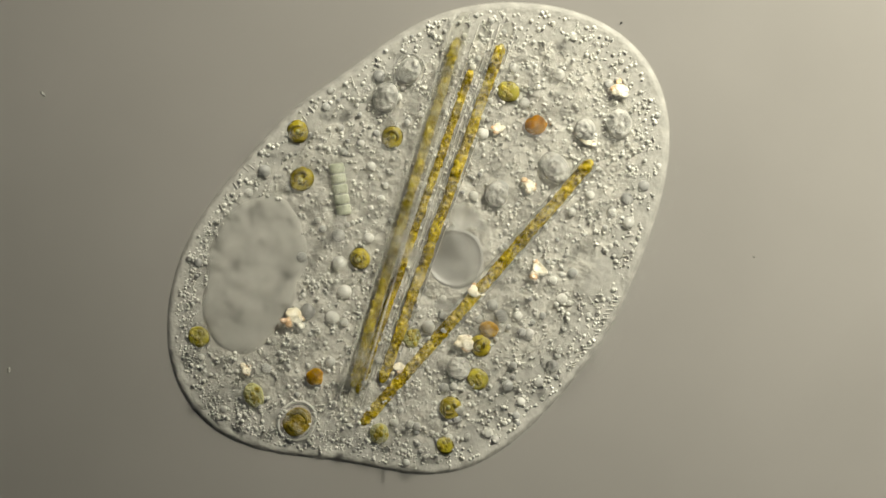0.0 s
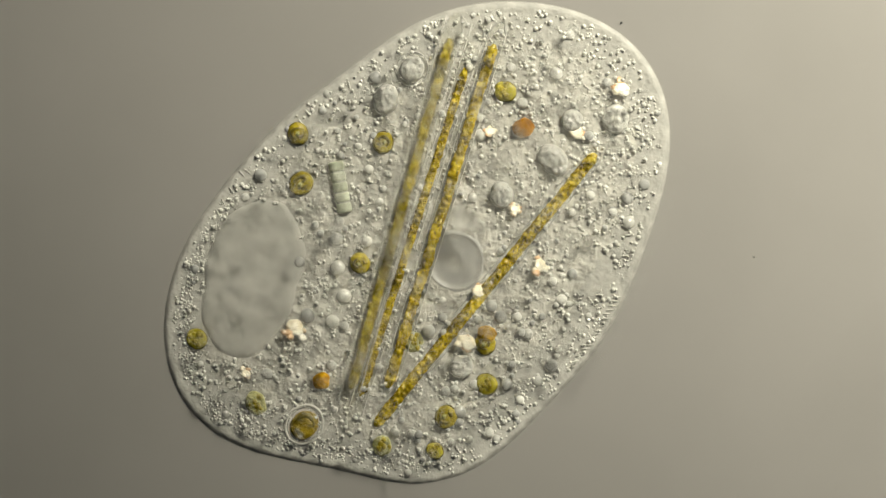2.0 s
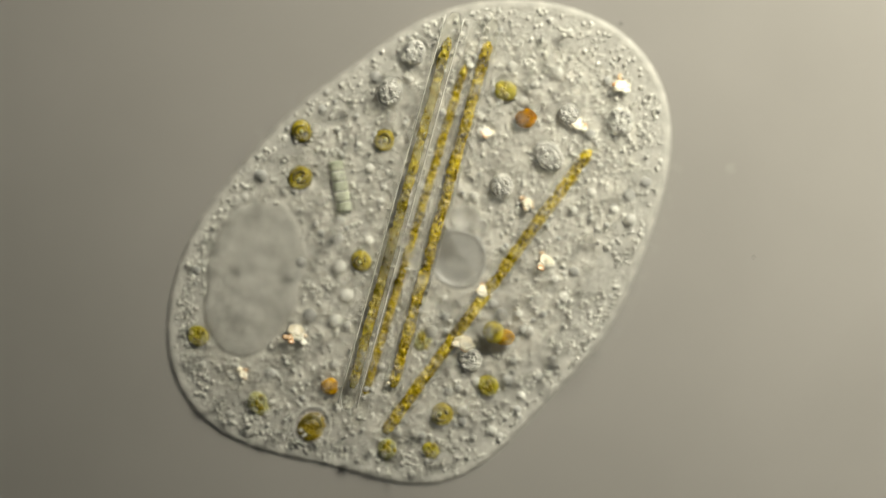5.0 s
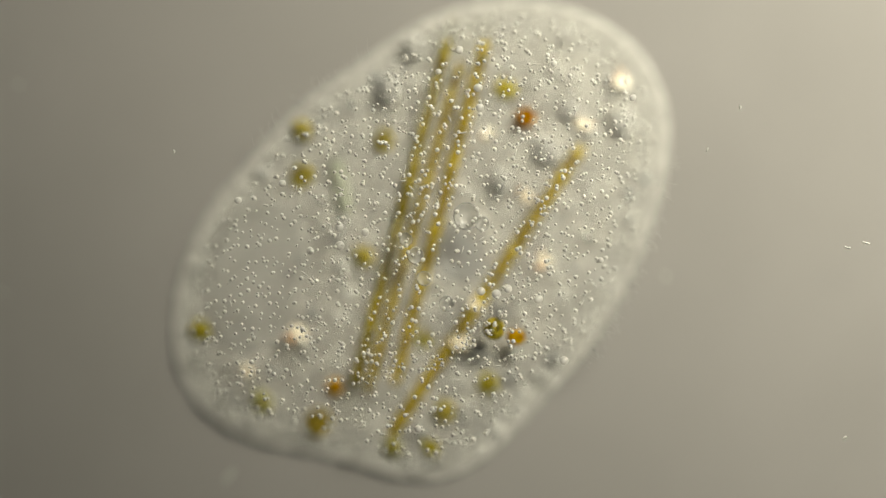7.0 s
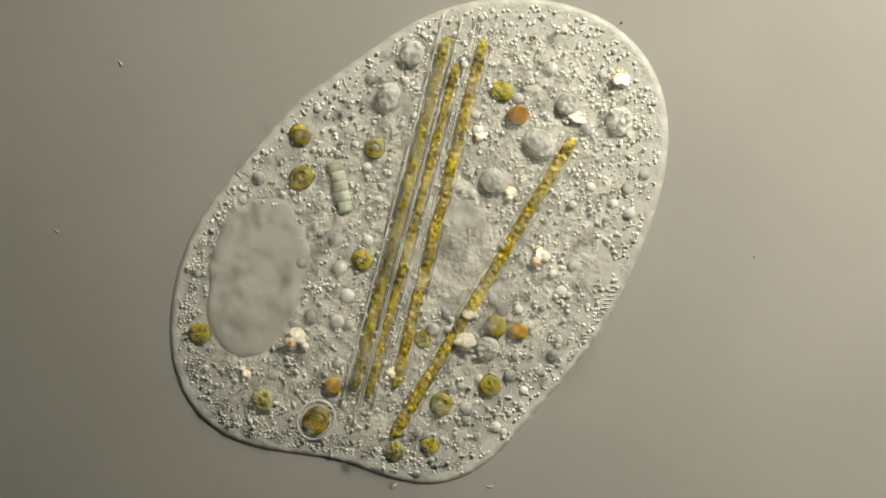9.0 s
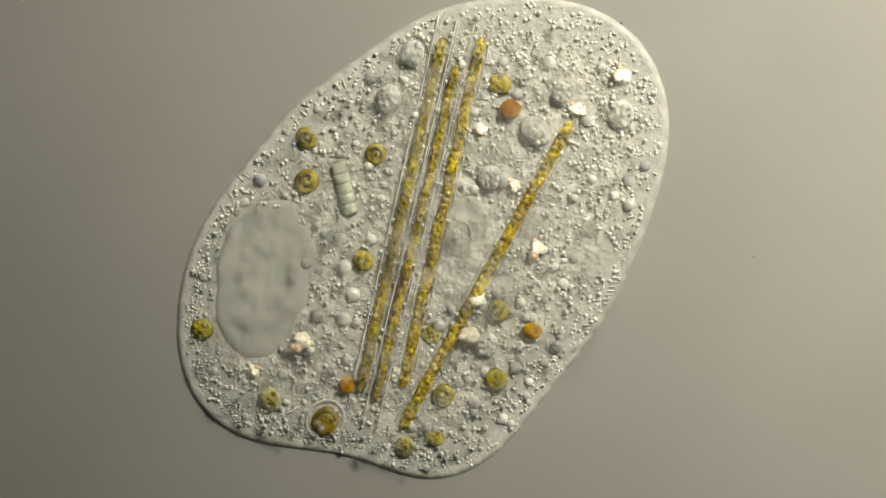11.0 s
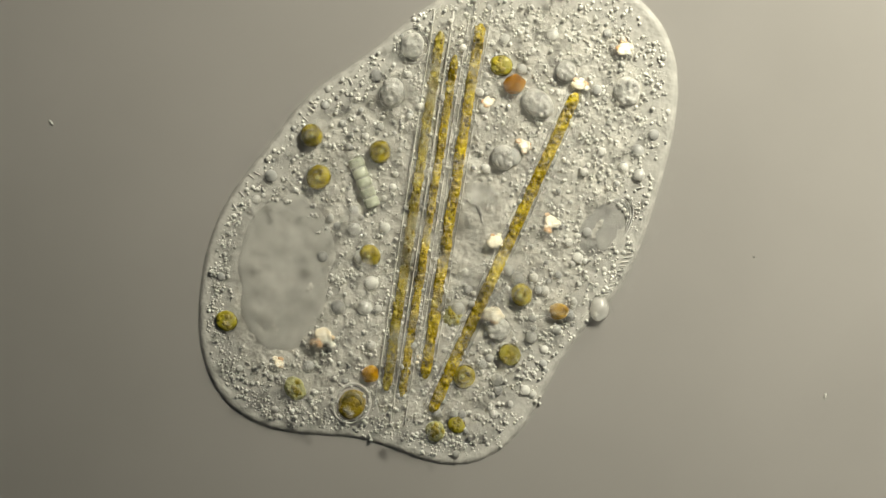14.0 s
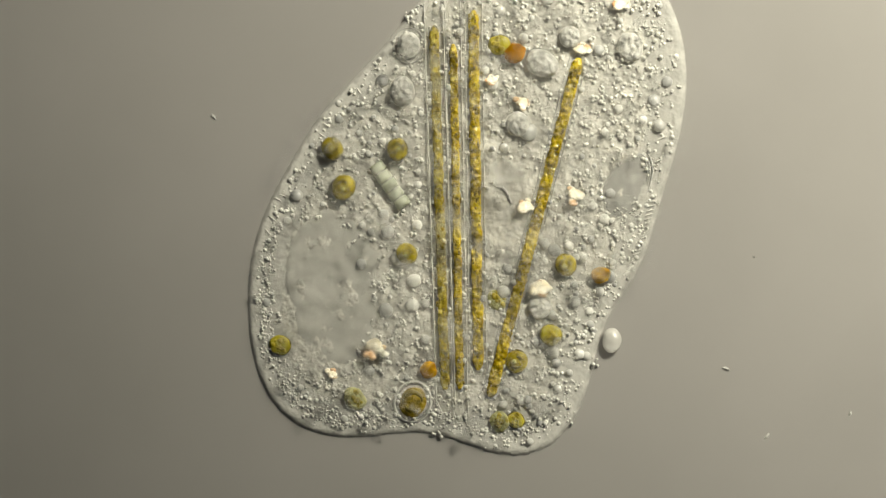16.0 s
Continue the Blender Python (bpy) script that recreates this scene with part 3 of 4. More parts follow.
# larger droplets under the upper skin
upper = part("lipid_droplet", lump(1, 1, 0.9, 0.04, 1.2, 2, 3), MILK, ciliate)
milk = upper.data
bpy.data.objects.remove(upper)
for x, y, r in ((845, 160, 9), (812, 92, 8), (848, 195, 8), (875, 527, 9), (896, 518, 8), (848, 522, 8), (950, 537, 9), (995, 647, 9), (545, 447, 8), (497, 327, 7),
                (760, 728, 7), (733, 763, 7), (1060, 468, 6), (643, 415, 8), (598, 405, 8), (598, 438, 9), (420, 357, 7), (775, 130, 6), (980, 118, 6), (1120, 180, 7)):
    droplet(*in_cell(x, y), 0.9 * r, 57 + dice.uniform(-2, 2), milk)


# shallow clear vacuoles under the upper skin
def bowl(r):
    bm = bmesh.new()
    loops = [[bm.verts.new((r * q * math.cos(a), r * 1.06 * q * math.sin(a), z * r)) for a in (2 * math.pi * i / 32 for i in range(32))]
             for q, z in ((0.25, -0.40), (0.5, -0.33), (0.72, -0.22), (0.9, -0.06), (0.98, 0.0), (1.06, -0.07))]
    bm.faces.new(loops[0])
    for p, q in zip(loops, loops[1:]):
        for i in range(32):
            bm.faces.new((p[i], q[i], q[(i + 1) % 32], p[(i + 1) % 32]))
    return bm


for x, y, r in ((715, 428, 11), (731, 457, 14), (746, 497, 12), (822, 388, 22), (850, 401, 12), (786, 543, 13)):
    moving.append((part("clear_vacuole", bowl(r), PIT, ciliate, "shallow clear vacuole under the upper skin"), drift(*in_cell(x, y), 54)))

# trichocysts: a comb of short bars along the lower flank and loose ones along the upper flank
bar = part("trichocyst", lump(8.0, 1.15, 1.3, 0.05, 1, 1, 2), FAT, ciliate)
for x, y, turn in [(1008 + 5.0 * i - 0.03 * i * i, 648 - 0.09 * i * i - 4.8 * i, 18 - 1.2 * i) for i in range(20)] + \
        [(408, 337, -60), (426, 307, -40), (393, 358, -58), (436, 303, -35), (545, 200, -45), (618, 150, -70), (532, 216, -50), (1114, 415, 5), (1108, 452, 8), (384, 378, -55)]:
    ob = bar if not bar.animation_data and bar not in [m[0] for m in moving] else new("trichocyst", bar.data)
    ob.parent = ciliate
    moving.append((ob, drift(*in_cell(x, y), -5 + dice.uniform(-1.5, 1.5), turn + dice.uniform(-8, 8))))


# ---- swallowed filaments ----
def filament(length, width, seed, top_gap, low_gap, label, body=FILAMENT, edge=WALL_GLINT, fill=0.36, line=0.9):
    thing = empty("algal_filament", label, "filament", "swallowed filaments")
    d = random.Random(seed)
    half = length / 2
    rings = []
    n = int(length / 4)
    for i in range(n + 1):
        y = -half + length * i / n
        swell = width * (fill + 0.07 * noise.noise(Vector((y / 22, seed, 0))) + 0.05 * noise.noise(Vector((y / 6, seed, 4))))
        ends = min(1.0, (min(i, n - i) + 0.4) / 3.4)
        rings.append((y, swell * ends ** 0.5, 1.6 * noise.noise(Vector((y / 60, seed, 9))) + 0.9 * noise.noise(Vector((y / 9, seed, 2))), 0))
    part("cell_column", tube(rings, 18, 0.6), body, thing)
    y = -half + 12
    while y < half - 12:  # plastids that stand out
        r = d.uniform(1.4, 3.2)
        x = d.uniform(-0.28, 0.28) * width
        z = 0.6 * math.sqrt(max(1, (fill * width) ** 2 - x * x)) - 0.4
        part("plastid", lump(r, r * d.uniform(0.9, 2.2), r * 0.5, 0.3, 1.3, y, 2, (x, y, z)), FILAMENT_DARK if d.random() < 0.5 else body, thing)
        y += d.uniform(2.5, 14)
    spots = []
    for i in range(int(length * 0.75)):  # fine grains along the column
        y, x = d.uniform(-half + 6, half - 6), d.uniform(-0.95, 0.95) * fill * width
        spots.append((x, y, 0.6 * math.sqrt(max(0.5, (fill * width) ** 2 - x * x)) - 0.3, d.choice((0.8, 1.0, 1.2, 1.5, 1.9))))
    beads("plastid_grains", spots, body, thing, "fine golden grains along the filament")
    rings = []
    lo, hi = -half - low_gap, half + top_gap
    for i in range(33):
        f = i / 32
        rings.append((lo + (hi - lo) * f, width * 0.52 * min(1.0, (min(i, 32 - i) + 0.25) / 1.3) ** 0.5, 0, 0))
    sheath = part("sheath", tube(rings, 20, 0.65), GLASSY, thing, "clear glassy sheath")
    sheath.visible_shadow = False
    # pale tubes added for the bright lines that light draws along the clear edges
    for side in (-1, 1):
        part("sheath_edge", tube([(lo + 8 + (hi - lo - 16) * i / 40, line + 0.3 * noise.noise(Vector((i / 2, seed, side))), side * width * 0.52 + 0.5 * noise.noise(Vector((i / 5, seed, 7))), -1.5 + 2.2 * noise.noise(Vector((i / 7, seed, side * 3)))) for i in range(41)], 6), edge, thing, "pale tube for the bright line along the sheath's edge")
    return thing


FILAMENT_A = filament(645, 32, 1, 45, 40, "long golden algal filament in a clear sheath, faded in stretches", FADED, WALL_GLINT, 0.27, 1.35)
FILAMENT_B = filament(612, 26, 2, 85, 58, "long narrow golden-brown algal filament in a long clear sheath", FILAMENT, WALL_GLINT, 0.28, 1.0)
FILAMENT_C = filament(637, 29, 3, 40, 10, "thick golden algal filament beside two others", FILAMENT, WALL_GLINT, 0.33, 0.9)
FILAMENT_D = filament(621, 30, 4, 6, 4, "golden algal filament lying aslant inside the cell", FILAMENT, RIM, 0.35)


# ---- swallowed algae, grains, crystals and food vacuoles ----
def alga(r, seed, kind, label, stretch=1.1):
    thing = empty("alga", label, "alga", "swallowed algae")
    body, dark = {"pale": (ALGA_PALE, ALGA), "plain": (ALGA_SMOOTH, ALGA), "ring": (ALGA, ALGA_DARK)}[kind]
    part("cell_body", pill(r, r * stretch, r * 0.44, 0.16, 1.8, seed, 3, knobs=0.25), body, thing)
    if kind != "pale":
        part("cell_wall", torus(r * 0.98, r * stretch * 0.98, 1.5, -0.5, 6, 32), ALGA_DARK, thing, "dark olive wall")
    d = random.Random(seed)
    if kind == "ring":
        turn = d.uniform(0, 6)
        part("chloroplast", lobe(r, seed, turn, d.uniform(2.6, 3.6), r * 0.43), dark, thing, "dark bent chloroplast")
        part("chloroplast", lobe(r * d.uniform(0.7, 0.95), seed + 9, turn + 3.9, d.uniform(1.2, 1.9), r * 0.46), dark, thing, "dark bent chloroplast")
        part("pyrenoid", lump(r * 0.2, r * 0.24, r * 0.15, 0.2, 2, seed, 2, (r * d.uniform(-0.2, 0.2), r * d.uniform(-0.2, 0.2), r * 0.5)), ALGA_PALE, thing, "pale pyrenoid")
    for i in range(4 if kind == "ring" else 9):
        a, q = d.uniform(0, 6.28), r * d.uniform(0.15, 0.78)
        w = r * (0.13 if kind == "ring" else d.uniform(0.14, 0.30))
        part("oil_grain", lump(w, w * 1.2, w * 0.6, 0.2, 2, i, 2, (q * math.cos(a), q * math.sin(a), r * 0.44 * math.sqrt(1 - (q / r) ** 2))), dark, thing)
    return thing


def grain(rx, ry, rz, seed, material, label):
    thing = empty("food_grain", label, "grain", "coloured grains")
    part("grain_body", lump(rx, ry, rz * 0.95, 0.2, 1.5, seed, 4), material, thing)
    part("fleck", lump(rx * 0.16, ry * 0.14, 2, 0.2, 2, seed, 2, (rx * 0.3, ry * 0.1, rz * 0.9)), RUST, thing)
    return thing


def crystal(r, seed, label):
    """A clump of flat-sided splinters; pale colour and tilt to the lamp imitate their glow."""
    thing = empty("crystal", label, "crystal", "bright crystals")
    d = random.Random(seed)
    tip = Matrix.Rotation(radians(27), 4, Vector((-0.78, 0.63, 0)))
    for i in range(9):
        w = r * (d.uniform(0.62, 0.84) if i < 2 else d.uniform(0.26, 0.48))
        away = 0.22 if i < 2 else 0.9
        bm = lump(w, w * d.uniform(0.65, 1.0), w * 0.28, 0.4, 1.5, seed + i * 5, 3 if i < 2 else 2,
                  (r * away * d.uniform(-1, 1), r * away * d.uniform(-1, 1), 0))
        bm.transform(tip)
        bm.transform(Matrix.Translation((0, 0, (0.22 if i < 2 else 0.24) * r)))
        # orange splinters stand in for the coloured fringes of the glow
        part("splinter", bm, ORANGE_GLINT if i > 4 else CRYSTAL, thing, "splinter coloured as an orange glint" if i > 4 else "")
    return thing


def food_vacuole(rx, ry, seed, label, clumps=8, stuff=None, halo=0.0):
    thing = empty("food_vacuole", label, "vacuole", "food vacuoles")
    part("food_mass", pill(rx * 0.98, ry * 0.98, rx * 0.66, 0.06, 1.8, seed, 4, knobs=0.36), stuff or FOOD, thing, "lumpy grey contents")
    d = random.Random(seed)
    for i in range(clumps):
        a, q = d.uniform(0, 6.28), math.sqrt(d.uniform(0, 0.62))
        w = rx * d.uniform(0.10, 0.22)
        part("clump", lump(w, w * d.uniform(0.7, 1.2), w * 0.55, 0.3, 2, i, 2, (q * rx * math.cos(a), q * ry * math.sin(a), rx * 0.64)), stuff or FOOD, thing)
    if halo:
        part("rim", torus(rx * halo, ry * halo, 1.1, -rx * 0.16, 8, 48), RIM, thing, "pale clear rim")
    wall = part("membrane", lump(rx * 1.04, ry * 1.04, rx * 0.8, 0.02, 1, seed, 4), CLEAR, thing, "clear membrane")
    wall.visible_shadow = False
    return thing


def chain():
    thing = empty("cell_chain", "short pale green chain of disc-shaped algal cells", "chain")
    for i in range(5):
        y = (i - 2) * 18.5
        part("chain_cell", tube([(y - 8.9, 10.8, 0, 0), (y - 7.6, 13.2, 0, 0), (y - 3, 13.7, 0, 0), (y + 3, 13.7, 0, 0), (y + 7.6, 13.2, 0, 0), (y + 8.9, 10.8, 0, 0)], 20, 0.7), PALEGREEN, thing)
    for i in range(4):
        y = (i - 1.5) * 18.5
        part("cross_wall", tube([(y - 1.2, 11.6, 0, 0), (y + 1.2, 11.6, 0, 0)], 18, 0.7), CREASE_WALL_DARK, thing)
    return thing


def cyst():
    thing = empty("walled_alga", "brown alga inside a clear round double wall", "alga")
    part("outer_wall", torus(31.5, 36, 2.8, -2, 10, 56), WALL_GLINT, thing, "pale ring-shaped wall")
    part("inner_wall", torus(27.5, 32, 0.8, -1.5, 6, 48), CREASE_WALL_DARK, thing, "thin dark inner wall")
    part("clear_zone", lump(29.5, 34, 4.0, 0.02, 1, 2, 4, (0, 0, -4.5)), HALO, thing, "smooth pale zone inside the wall")
    part("cell_mass", lump(23, 27, 8, 0.10, 1.5, 5, 4, (1, -1, -1)), BROWN, thing, "dark brown-green lumpy contents")
    for i, (r, turn, sweep) in enumerate(((30, 0.4, 3.1), (19, 2.6, 3.0), (27, 4.0, 1.5))):
        part("chloroplast", lobe(r, 21 + i, turn, sweep, 4.6), ALGA_DARK if i != 1 else ALGA, thing, "bent chloroplast band")
    return thing


CYST = cyst()
CHAIN = chain()
ALGAE = {
    "A": alga(18, 1, "ring", "olive round alga with a dark ring"), "B": alga(18, 2, "ring", "olive round alga with a dark ring"),
    "C": alga(20, 3, "ring", "olive oval alga with a dark ring"), "D": alga(17, 4, "ring", "small olive round alga with a dark ring"),
    "E": alga(17, 5, "plain", "mottled yellow-green alga near the cell's edge"), "F": alga(18, 6, "pale", "pale yellow-green oval alga", 1.25),
    "G": alga(18, 7, "plain", "smooth yellow-green round alga beside a rust-red grain"), "H": alga(18, 8, "ring", "olive round alga below the slanting filament"),
    "I": alga(18, 9, "plain", "mottled olive alga among droplets"), "J": alga(17, 10, "pale", "pale yellow alga near the cell's lower end"),
    "K": alga(14, 11, "plain", "small yellow-green alga near the cell's lower end"), "L": alga(19, 12, "ring", "yellow-green round alga among droplets"),
    "M": alga(17, 13, "pale", "faint pale green alga between the filaments")}
ORANGE_A = grain(15, 15, 11, 1, ORANGE, "round orange grain near the cell's lower end")
ORANGE_B = grain(20, 17, 13, 2, RUST, "rust-brown angular grain beside a green alga")
ORANGE_C = grain(18, 14, 11, 3, GOLD, "amber-gold grain in the cell's flank")
CRYSTALS = {k: crystal(r, i * 7 + 1, "bright white crystal with orange glints") for i, (k, r) in enumerate(
    (("A", 21), ("B", 17), ("C", 17), ("D", 14), ("E", 21), ("F", 15), ("G", 14), ("H", 11), ("I", 12), ("J", 13)))}
FOODS = {"A": food_vacuole(21, 24, 1, "round grey food vacuole with dark contents inside a clear rim", 10, None, 1.3), "B": food_vacuole(22, 28, 2, "oval grey food vacuole with lumpy contents", 13),
         "C": food_vacuole(24, 31, 3, "oval rough grey food vacuole"), "D": food_vacuole(21, 23, 4, "smooth pale food vacuole", 5),
         "E": food_vacuole(19, 20, 5, "small round rough food vacuole"), "F": food_vacuole(24, 27, 6, "faint broad food vacuole", 7),
         "G": food_vacuole(22, 21, 7, "round grey granular food vacuole")}
BUD = tagged(part("water_droplet", lump(17, 22, 12, 0.1, 1.2, 4, 4), MILK), "pale round droplet squeezed out at the cell's flank", "droplet")


# ---- in the water ----
def bacterium(length, seed):
    ob = part("bacterium", tube([(-length / 2, 0.6, 0, 0), (-length / 2 + 1.5, 1.6, 0, 0), (0, 1.8, 0.6, 0), (length / 2 - 1.5, 1.6, 0, 0), (length / 2, 0.6, 0, 0)], 8), RODLET)
    return tagged(ob, "tiny pale rod-shaped bacterium drifting in the water", "bacterium", "bacteria in the water")


SWIMMERS = [bacterium(n, i) for i, n in enumerate((10, 11, 9, 8, 32, 12, 12, 12, 14, 12, 7, 8, 9))]
for x, y, r in ((1100, 40, 1.8), (1335, 455, 1.6)):
    ob = part("dust_speck", lump(r, r, r, 0.3, 2, x, 2), SOOT)
    ob.matrix_world = pose(*on_plan(x, y, SLIDE_Z + r))
    tagged(ob, "tiny dark dust speck on the glass", "dust")


# ---- what moves ----
def motions():
    walk(ciliate, [(t, pose(*on_plan(x, y), 0, 0, -turn)) for t, x, y, turn in CELL])
    for ob, rows in moving:
        walk(ob, rows)

    def inside(rows, z, turns=1.0):
        # a thing of the cell itself, in the cell's own space
        made = []
        for t, x, y in rows:
            px, py, turn = (float(np.interp(t, [r[0] for r in CELL], [r[i] for r in CELL])) for i in (1, 2, 3))
            made.append((t, (pose(*on_plan(px, py), 0, 0, -turn).inverted() @ pose(*on_plan(x, y, z(t)), 0, 0, -turns * turn))))
        return made

    walk(NUCLEUS, inside([(0, 446, 492), (0.5, 444, 497), (1.5, 444, 499), (7.5, 448, 495), (8, 450, 499), (9, 452, 497), (11.5, 468, 499), (12, 471, 497), (12.5, 482, 495), (13, 489, 495), (14, 504, 489), (14.5, 515, 488), (15, 532, 481), (15.6, 560, 480), (15.8, 574, 514), (16, 590, 515)], lambda t: float(np.interp(t, (0, 9, 13, 16), (0, 0, -1.5, -3)))))
    walk(VACUOLE, inside([(0, 805, 457), (1.5, 806, 462), (4, 808, 463), (6.5, 817, 447), (7.5, 817, 444), (8, 817, 447), (9, 815, 440), (11.5, 822, 435), (12, 824, 430), (12.5, 832, 425), (13.5, 838, 416), (14, 842, 410), (14.5, 848, 400), (15.5, 868, 362), (15.6, 871, 360), (15.8, 878, 377), (16, 886, 378)], lambda t: float(np.interp(t, (0, 6, 7.7, 8.6, 16), (0, 0, -0.5, -14, -14)))))
    walk(FOLD, inside([(0, 812, 440), (4, 815, 445), (6.5, 822, 410), (7.5, 824, 405), (9, 826, 412), (11.5, 830, 412), (12, 831, 408), (12.5, 838, 402), (13.5, 844, 388), (14, 848, 382), (14.5, 856, 370), (15.5, 876, 335), (15.6, 879, 333), (15.8, 888, 350), (16, 897, 350)], lambda t: float(np.interp(t, (0, 7.6, 8.6, 16), (-18, -18, -10.2, -10.2)))))
    walk(VESICLE, inside([(0, 395, 610), (0.5, 394, 616), (1.5, 395, 618), (3.5, 395, 617), (6.5, 400, 606), (7.5, 401, 606), (8, 403, 611), (9, 407, 612), (11.5, 422, 613), (12, 426, 611), (12.5, 437, 609), (13, 446, 610), (13.5, 452, 608), (14, 463, 606), (14.5, 477, 606), (15, 495, 601), (15.6, 528, 603), (15.8, 544, 634), (16, 562, 635)], lambda t: float(np.interp(t, (0, 9, 12, 16), (-9, -8, -7, -7)))))
    walk(FILAMENT_A, [(t, pose(*on_plan(x, y, float(np.interp(t, (0, 4, 6, 9, 12.2, 16), (10, 10, 8, 2, -3, -2)))), 0, 0, -lean)) for t, x, y, lean in [(0, 717, 376, 16.8), (1, 712, 378, 15.8), (3.5, 708, 379, 15.8), (6.5, 710, 375, 15.1), (7.5, 710, 375, 15.2), (8, 711, 379, 15.1), (9, 711, 375, 14.8), (11.5, 711, 381, 12.6), (12, 710, 379, 12), (14, 732, 373, 8.7), (14.5, 738, 368, 6.9), (15, 748, 356, 4.7), (15.6, 763, 343, 0.3), (15.8, 770, 366, -0.6), (16, 778, 368, -1.8)]])
    walk(FILAMENT_B, [(t, pose(*on_plan(x, y, float(np.interp(t, (0, 4, 8, 11.5, 13, 16), (-5, -7, -1, 0, -4, -4)))), 0, 0, -lean)) for t, x, y, lean in [(0, 734, 408, 19.4), (1, 730, 411, 18.1), (4, 734, 411, 17.6), (6.5, 733, 404, 16), (7.5, 731, 404, 15.7), (8, 731, 410, 15.4), (9, 730, 409, 15), (11.5, 737, 414, 12.9), (12, 739, 413, 11.9), (12.5, 748, 411, 10.8), (13, 752, 410, 10.3), (14, 758, 400, 9), (14.5, 765, 393, 7.6), (15, 778, 378, 5.4), (15.5, 794, 362, 1.9), (15.6, 797, 361, 1.3), (15.8, 802, 383, 0.2), (16, 808, 384, -1.1)]])
    walk(FILAMENT_C, [(t, pose(*on_plan(x, y, float(np.interp(t, (0, 3.5, 8, 16), (-3, 1, -5, -5)))), 0, 0, -lean)) for t, x, y, lean in [(0, 782, 378, 19.6), (0.5, 778, 380, 18.4), (1, 778, 381, 17.5), (1.5, 780, 382, 17.4), (3.5, 780, 384, 16.5), (6.5, 779, 376, 14.9), (7.5, 778, 376, 14.8), (8, 778, 380, 14.8), (9, 778, 378, 14.4), (11.5, 783, 377, 12.2), (12, 784, 372, 11.5), (12.5, 791, 367, 10.8), (13.5, 798, 361, 9.9), (14.5, 808, 347, 7.7), (15, 818, 331, 5.6), (15.5, 828, 312, 2.2), (15.6, 831, 311, 1.6), (15.8, 836, 336, 0.5), (16, 842, 337, -0.8)]])
    walk(FILAMENT_D, [(t, pose(*on_plan(x, y, -5), float(np.interp(t, (0, 3.5, 9, 16), (0.9, -0.5, -0.3, 0))), 0, -lean)) for t, x, y, lean in [(0, 844, 518, 41.1), (0.5, 848, 512, 39.7), (1, 852, 513, 39.3), (3.5, 864, 514, 38.3), (4, 864, 516, 37.8), (6.5, 861, 516, 33.7), (7.5, 861, 517, 33.2), (8, 859, 518, 32.5), (9, 856, 508, 31.2), (12, 871, 474, 27.6), (12.5, 880, 466, 26.8), (13, 885, 462, 26.2), (14, 892, 447, 24.5), (14.5, 900, 435, 22.8), (15, 913, 415, 20.9), (15.5, 928, 391, 17.6), (15.6, 931, 389, 17.1), (15.8, 938, 402, 15.9), (16, 946, 403, 14.7)]])
    walk(CYST, carried([(0, 525, 746), (0.5, 528, 750), (1, 533, 750), (4, 542, 758), (6.5, 560, 750), (7.5, 559, 750), (9, 559, 744), (11.5, 579, 744), (12, 583, 738), (12.5, 596, 732), (13.5, 611, 721), (14, 622, 715), (14.5, 638, 710), (15, 661, 697), (15.6, 700, 685), (15.8, 714, 711), (16, 730, 712)], -5, -35))
    walk(CHAIN, [(t, pose(*on_plan(x, y, float(np.interp(t, (0, 4, 9, 12.5, 14), (-4, -4, -4, -3, -2)))), 0, 0, 13 - 1.35 * cell_turn(t))) for t, x, y in [(0, 602, 335), (0.5, 600, 336), (1.5, 602, 332), (6.5, 602, 330), (7.5, 602, 330), (8, 603, 333), (9, 602, 330), (11.5, 612, 335), (12, 616, 332), (12.5, 627, 328), (13, 634, 328), (14.5, 652, 317), (15, 662, 307), (15.6, 676, 299), (15.8, 682, 327), (16, 690, 328)]])
    walk(ALGAE["A"], carried([(0, 527, 233), (0.5, 522, 237), (1.5, 521, 237), (2.5, 533, 237), (6.5, 533, 230), (7.5, 531, 230), (8, 533, 234), (9, 531, 239), (11.5, 544, 245), (12, 544, 242), (12.5, 548, 240), (13.5, 551, 240), (14.5, 557, 240), (15, 568, 236), (15.6, 578, 233), (15.8, 583, 262), (16, 588, 263)], ((0, 12.5, 13.5, 16), (-5, -5, 3, 6)), 20))
    walk(ALGAE["B"], carried([(0, 694, 243), (1, 677, 251), (1.5, 675, 253), (2.5, 680, 251), (4, 680, 248), (7.5, 677, 248), (8, 677, 256), (9, 663, 262), (11.5, 665, 274), (12, 663, 273), (13.5, 669, 270), (14.5, 678, 265), (15.6, 697, 241), (15.8, 699, 264), (16, 703, 265)], ((0, 12.5, 13.5, 16), (-5, -5, 3, 6)), -20))
    walk(ALGAE["C"], carried([(0, 534, 317), (0.5, 533, 323), (2.5, 533, 325), (4, 530, 320), (6.5, 533, 311), (7.5, 533, 311), (8, 533, 315), (9, 533, 315), (11.5, 544, 322), (12, 544, 320), (12.5, 550, 317), (13.5, 556, 315), (14, 564, 314), (14.5, 568, 309), (15, 577, 302), (15.6, 591, 298), (15.8, 599, 331), (16, 608, 332)], ((0, 12.5, 13.5, 16), (-5, -5, 3, 6)), -50))
